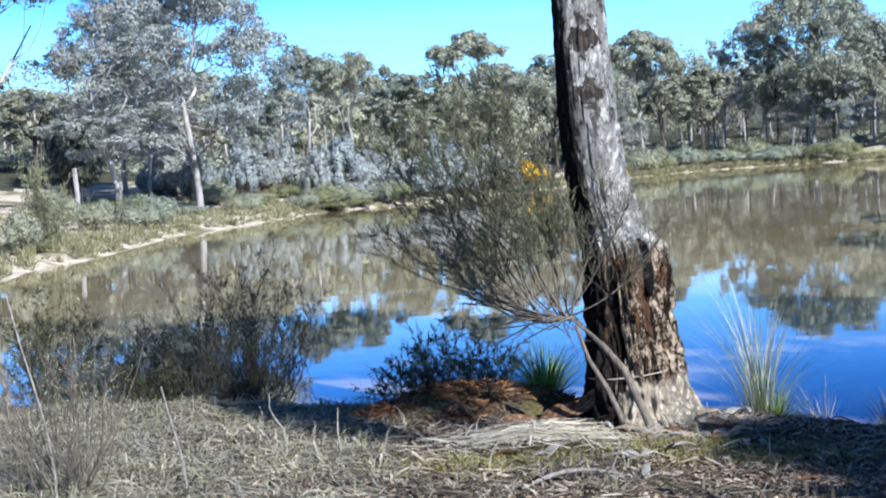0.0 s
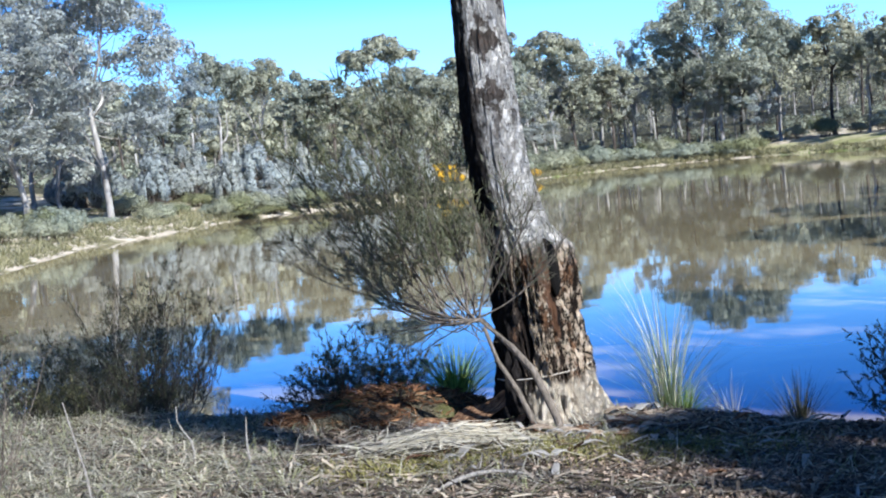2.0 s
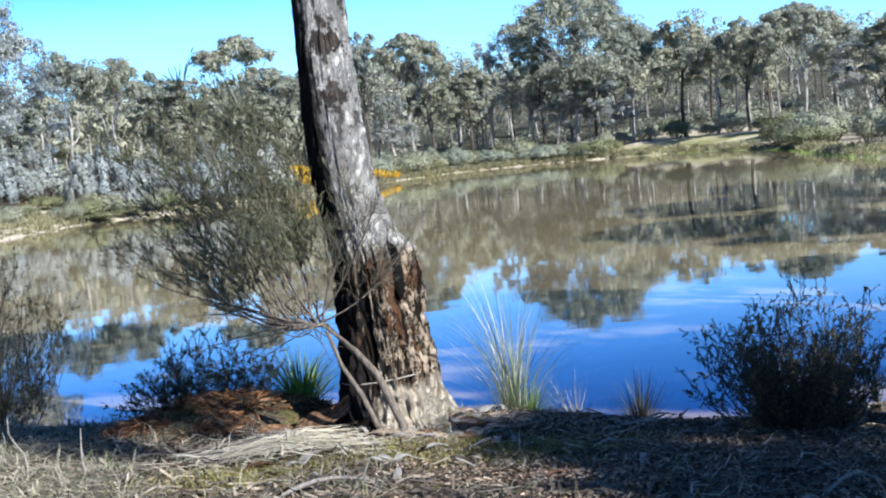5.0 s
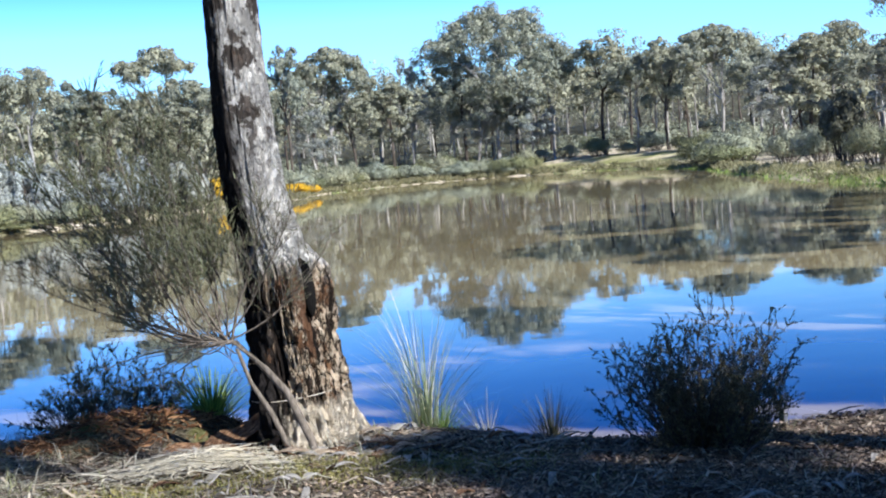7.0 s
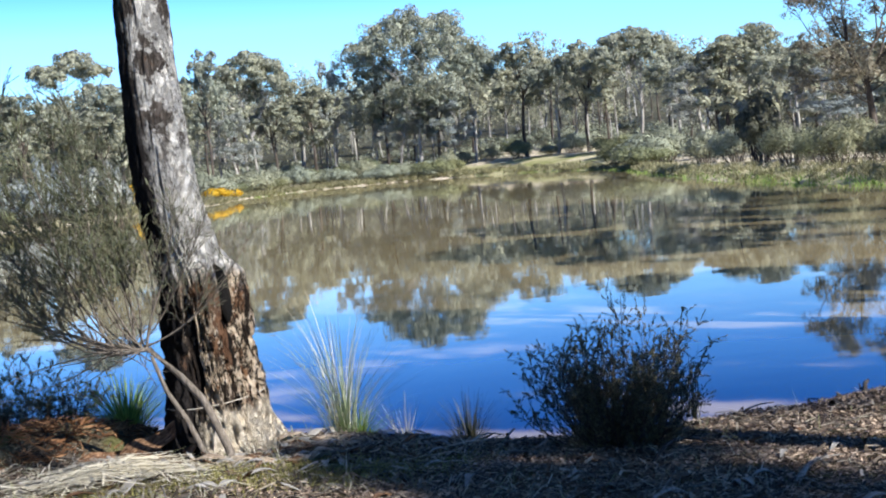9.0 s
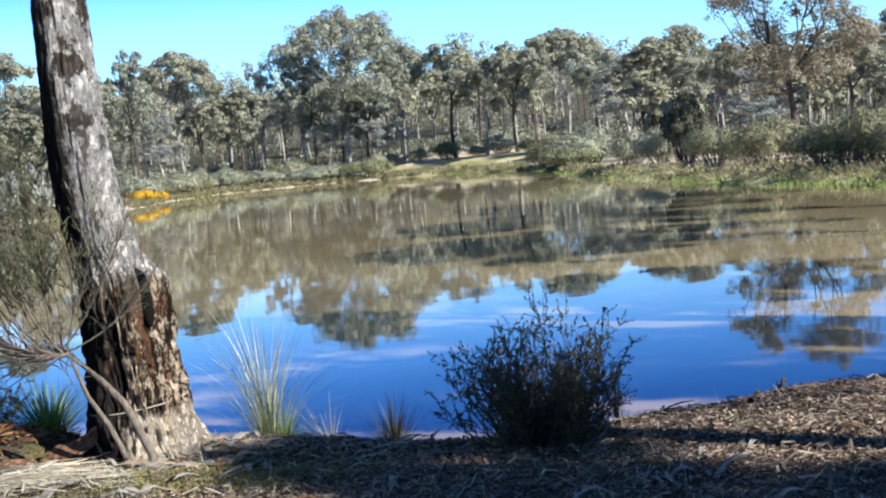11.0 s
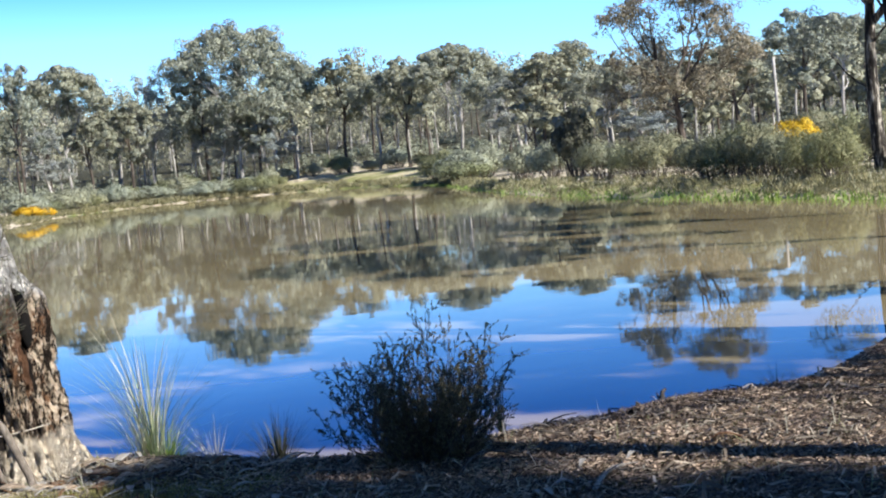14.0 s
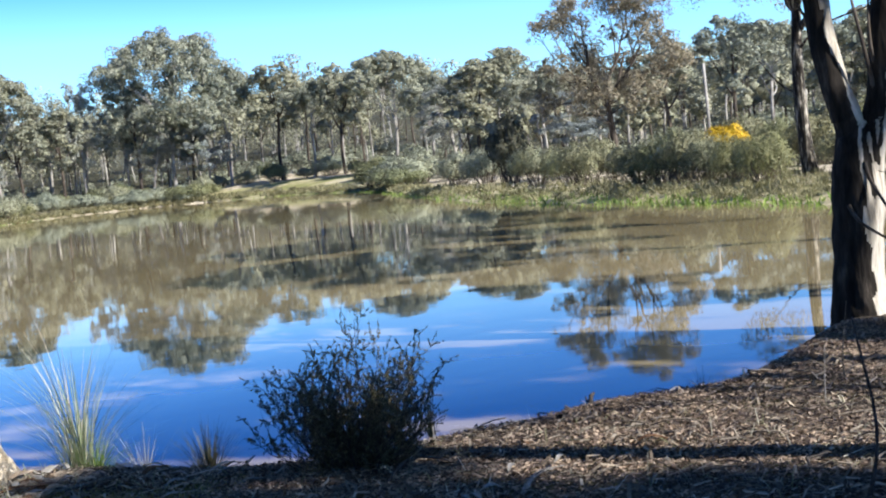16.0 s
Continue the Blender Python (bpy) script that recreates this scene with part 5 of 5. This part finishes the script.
def straw_mat():
    """Long dead grass and bark fibres lying flat on the bank."""
    rng = np.random.default_rng(107)
    p = np.concatenate([on_bank(rng, 6500, 4.6, 10.5, -26, -4), on_bank(rng, 420, 5.4, 9.0, -6, 14), on_bank(rng, 160, 5, 8, 12, 48)])
    # a pale tussock of dead grass before the trunk
    k = 620
    q = np.stack([0.45 + rng.normal(size=k) * 0.27, 7.35 + rng.normal(size=k) * 0.15], 1)
    q = np.column_stack([q, ground_height(q[:, 0], q[:, 1]) + 0.07 * np.exp(-((q[:, 0] - 0.45) / 0.3) ** 2)])
    tagged(quads_part("dead_tussock", lying_blades(rng, q, (0.1, 0.3), (0.0015, 0.0045)), PALE_STRAW), "bleached tussock of dead grass before the trunk", "grass tussock")
    r = np.concatenate([on_bank(rng, 2600, 5.0, 9.5, -12, 16), on_bank(rng, 1500, 5.0, 9.5, 14, 48)])
    tagged(quads_part("bark_shreds", lying_blades(rng, r, (0.03, 0.14), (0.003, 0.011)), SHRED), "grey and brown shreds of bark over the bank", "bark litter", kind="stuff")
    tagged(quads_part("straw_mat", lying_blades(rng, p), STRAW), "pale dead grass and bark fibres lying on the bank", "dry grass", kind="stuff")


def lying_blades(rng, p, long=(0.05, 0.2), wide=(0.0012, 0.004)):
    k = len(p)
    w = rng.uniform(0, 2 * math.pi, k)
    d = np.stack([np.cos(w), np.sin(w) * 0.7, np.zeros(k)], 1)
    ln = rng.uniform(*long, (k, 1))
    side = np.stack([-d[:, 1], d[:, 0], rng.normal(size=k) * 0.3], 1) * rng.uniform(*wide, (k, 1))
    up = np.array([0, 0, 1.0])
    a, m, b = p - d * ln + up * 0.006, p + up * rng.uniform(0.008, 0.05, (k, 1)) + side * 4, p + d * ln + up * rng.uniform(0.004, 0.03, (k, 1))
    return np.concatenate([np.stack([a - side, a + side, m + side, m - side], 1), np.stack([m - side, m + side, b + side, b - side], 1)])


def bark_strip(rng, x, y, length, width, turn, tilt, mat, roll=0.0):
    """One curled strip of fallen bark."""
    n, v, f = 9, [], []
    bend, twist = rng.normal() * 0.08, rng.normal() * 0.5
    for i in range(n):
        t = i / (n - 1) - 0.5
        wd = width * (1 - 0.7 * abs(2 * t) ** 3) * (1 + 0.25 * math.sin(9 * t + bend * 9))
        for j in range(4):
            s = j / 3 - 0.5
            curl = 0.07 * width * (4 * s * s) + 0.02 * math.sin(7 * t + twist)
            v.append((length * t, bend * length * t * t + s * wd, curl + 0.012 + twist * 0.05 * t))
    m = len(v)
    v += [(a, b, c - 0.006) for a, b, c in v]
    for i in range(n - 1):
        for j in range(3):
            q = (i * 4 + j, i * 4 + j + 1, i * 4 + j + 5, i * 4 + j + 4)
            f += [q, tuple(m + k for k in reversed(q))]
        f += [(i * 4, i * 4 + 4, m + i * 4 + 4, m + i * 4), (i * 4 + 3, m + i * 4 + 3, m + i * 4 + 7, i * 4 + 7)]
    ob = mesh_part("bark_strip", v, f, mat, None, smooth=False)
    z = ground_at(x, y)
    ob.matrix_basis = Matrix.Translation((x, y, z + 0.5 * length * abs(math.sin(radians(tilt))) * 0.9)) @ Euler((radians(roll), radians(tilt), radians(turn))).to_matrix().to_4x4()
    return tagged(ob, "pale splinter of bark at the trunk's foot" if mat is SPLINTER else "curled grey strip of fallen bark on the litter" if mat is BARK_PALE else "curled brown strip of fallen bark on the litter", "bark strip", group="fallen bark strips")


STRIP = wood_material("brown_fallen_bark", (0.035, 0.018, 0.011), (0.16, 0.088, 0.05), (0.42, 0.26, 0.15), (10, 34, 34), 0.8)
SPLINTER = wood_material("pale_splintered_wood", (0.12, 0.085, 0.058), (0.4, 0.315, 0.235), (0.7, 0.6, 0.475), (8, 26, 26), 0.8)
STRIP_GREY = BARK_PALE
r3 = np.random.default_rng(108)
for i in range(46):
    a = r3.uniform(0, 2 * math.pi)
    far = r3.uniform(0.3, 1.1)
    x, y = 1.05 + math.cos(a) * far * 1.25, 7.6 - abs(math.sin(a)) * far * 0.75
    bark_strip(r3, x, y, r3.uniform(0.14, 0.42), r3.uniform(0.02, 0.055), r3.uniform(0, 360), r3.uniform(-7, 7), STRIP if i % 3 == 0 else STRIP_GREY)
for i in range(40):
    a, far = r3.uniform(-17, 40), r3.uniform(5.4, 7.6)
    x, y = polar(a, far)
    if shore_distance(np.array([(x, y)]))[0] > 0.3:
        bark_strip(r3, x, y, r3.uniform(0.1, 0.4), r3.uniform(0.012, 0.04), r3.uniform(0, 360), r3.uniform(-4, 4), STRIP if i % 4 == 0 else STRIP_GREY)
# slivers heaped round the foot of the trunk
for i in range(34):
    a = r3.uniform(-0.6, 3.4)
    far = r3.uniform(0.36, 0.72)
    bark_strip(r3, 1.12 + math.cos(a) * far, 7.92 - math.sin(a) * far, r3.uniform(0.14, 0.34), r3.uniform(0.02, 0.05), math.degrees(-a) + r3.uniform(40, 140), r3.uniform(-8, 8), STRIP_GREY)
for i in range(36):
    a = r3.uniform(0.35, 3.1)
    far = r3.uniform(0.36, 0.8)
    bark_strip(r3, 1.1 + math.cos(a) * far, 7.92 - math.sin(a) * far, r3.uniform(0.16, 0.42), r3.uniform(0.04, 0.1), r3.uniform(-60, 60), r3.uniform(-9, 9), SPLINTER if i % 4 else STRIP)
# rusty slabs leaning beside the trunk
for x, y, ln, wd, turn, tilt in ((0.7, 7.9, 0.5, 0.13, 158, 27), (0.42, 8.05, 0.38, 0.08, 175, 10), (0.82, 7.75, 0.36, 0.08, 140, 16)):
    bark_strip(r3, x, y, ln, wd, turn, tilt, STRIP, -55)
straw_mat()
OLIVE_DRY = leaf_material("dry_olive_grass", (0.16, 0.15, 0.07), (0.3, 0.27, 0.14), (0.48, 0.43, 0.26), 0.3)
left_bank_grass()
leaf_litter()
bark_litter()
dry_grass()
shore_grass()

# heap of rusty bark and fern litter left of the trunk
rng = np.random.default_rng(105)
heap = new("bark_heap")
mv, mf = [], []
for i in range(9):
    for j in range(28):
        w, t = 2 * math.pi * j / 28, i / 8
        bump_z = 0.19 * (1 - t * t) + 0.02 * math.sin(5 * w + i)
        mv.append((0.1 + 0.85 * t * math.cos(w), 8.5 + 0.34 * t * math.sin(w), 0.14 + bump_z))
        if i < 8:
            mf.append((i * 28 + j, i * 28 + (j + 1) % 28, (i + 1) * 28 + (j + 1) % 28, (i + 1) * 28 + j))
mesh_part("mound", mv, mf, NEAR_GROUND, heap, "low mound of dark soil", True)
k = 2600
a, r = rng.uniform(0, 2 * math.pi, k), np.sqrt(rng.uniform(0, 1, k))
p = np.stack([0.1 + 0.8 * r * np.cos(a), 8.5 + 0.3 * r * np.sin(a), 0.17 + 0.22 * (1 - r ** 2) * rng.uniform(0.4, 1, k)], 1)
quads_part("strewn_bark", leaf_quads(rng, p, 0.12, 0.013, 0.0, np.stack([rng.normal(size=k), rng.normal(size=k) * 0.3, rng.normal(size=k) * 0.25], 1)), RUST, heap)
tagged(heap, "heap of rusty fallen bark strips beside the trunk", "bark heap")
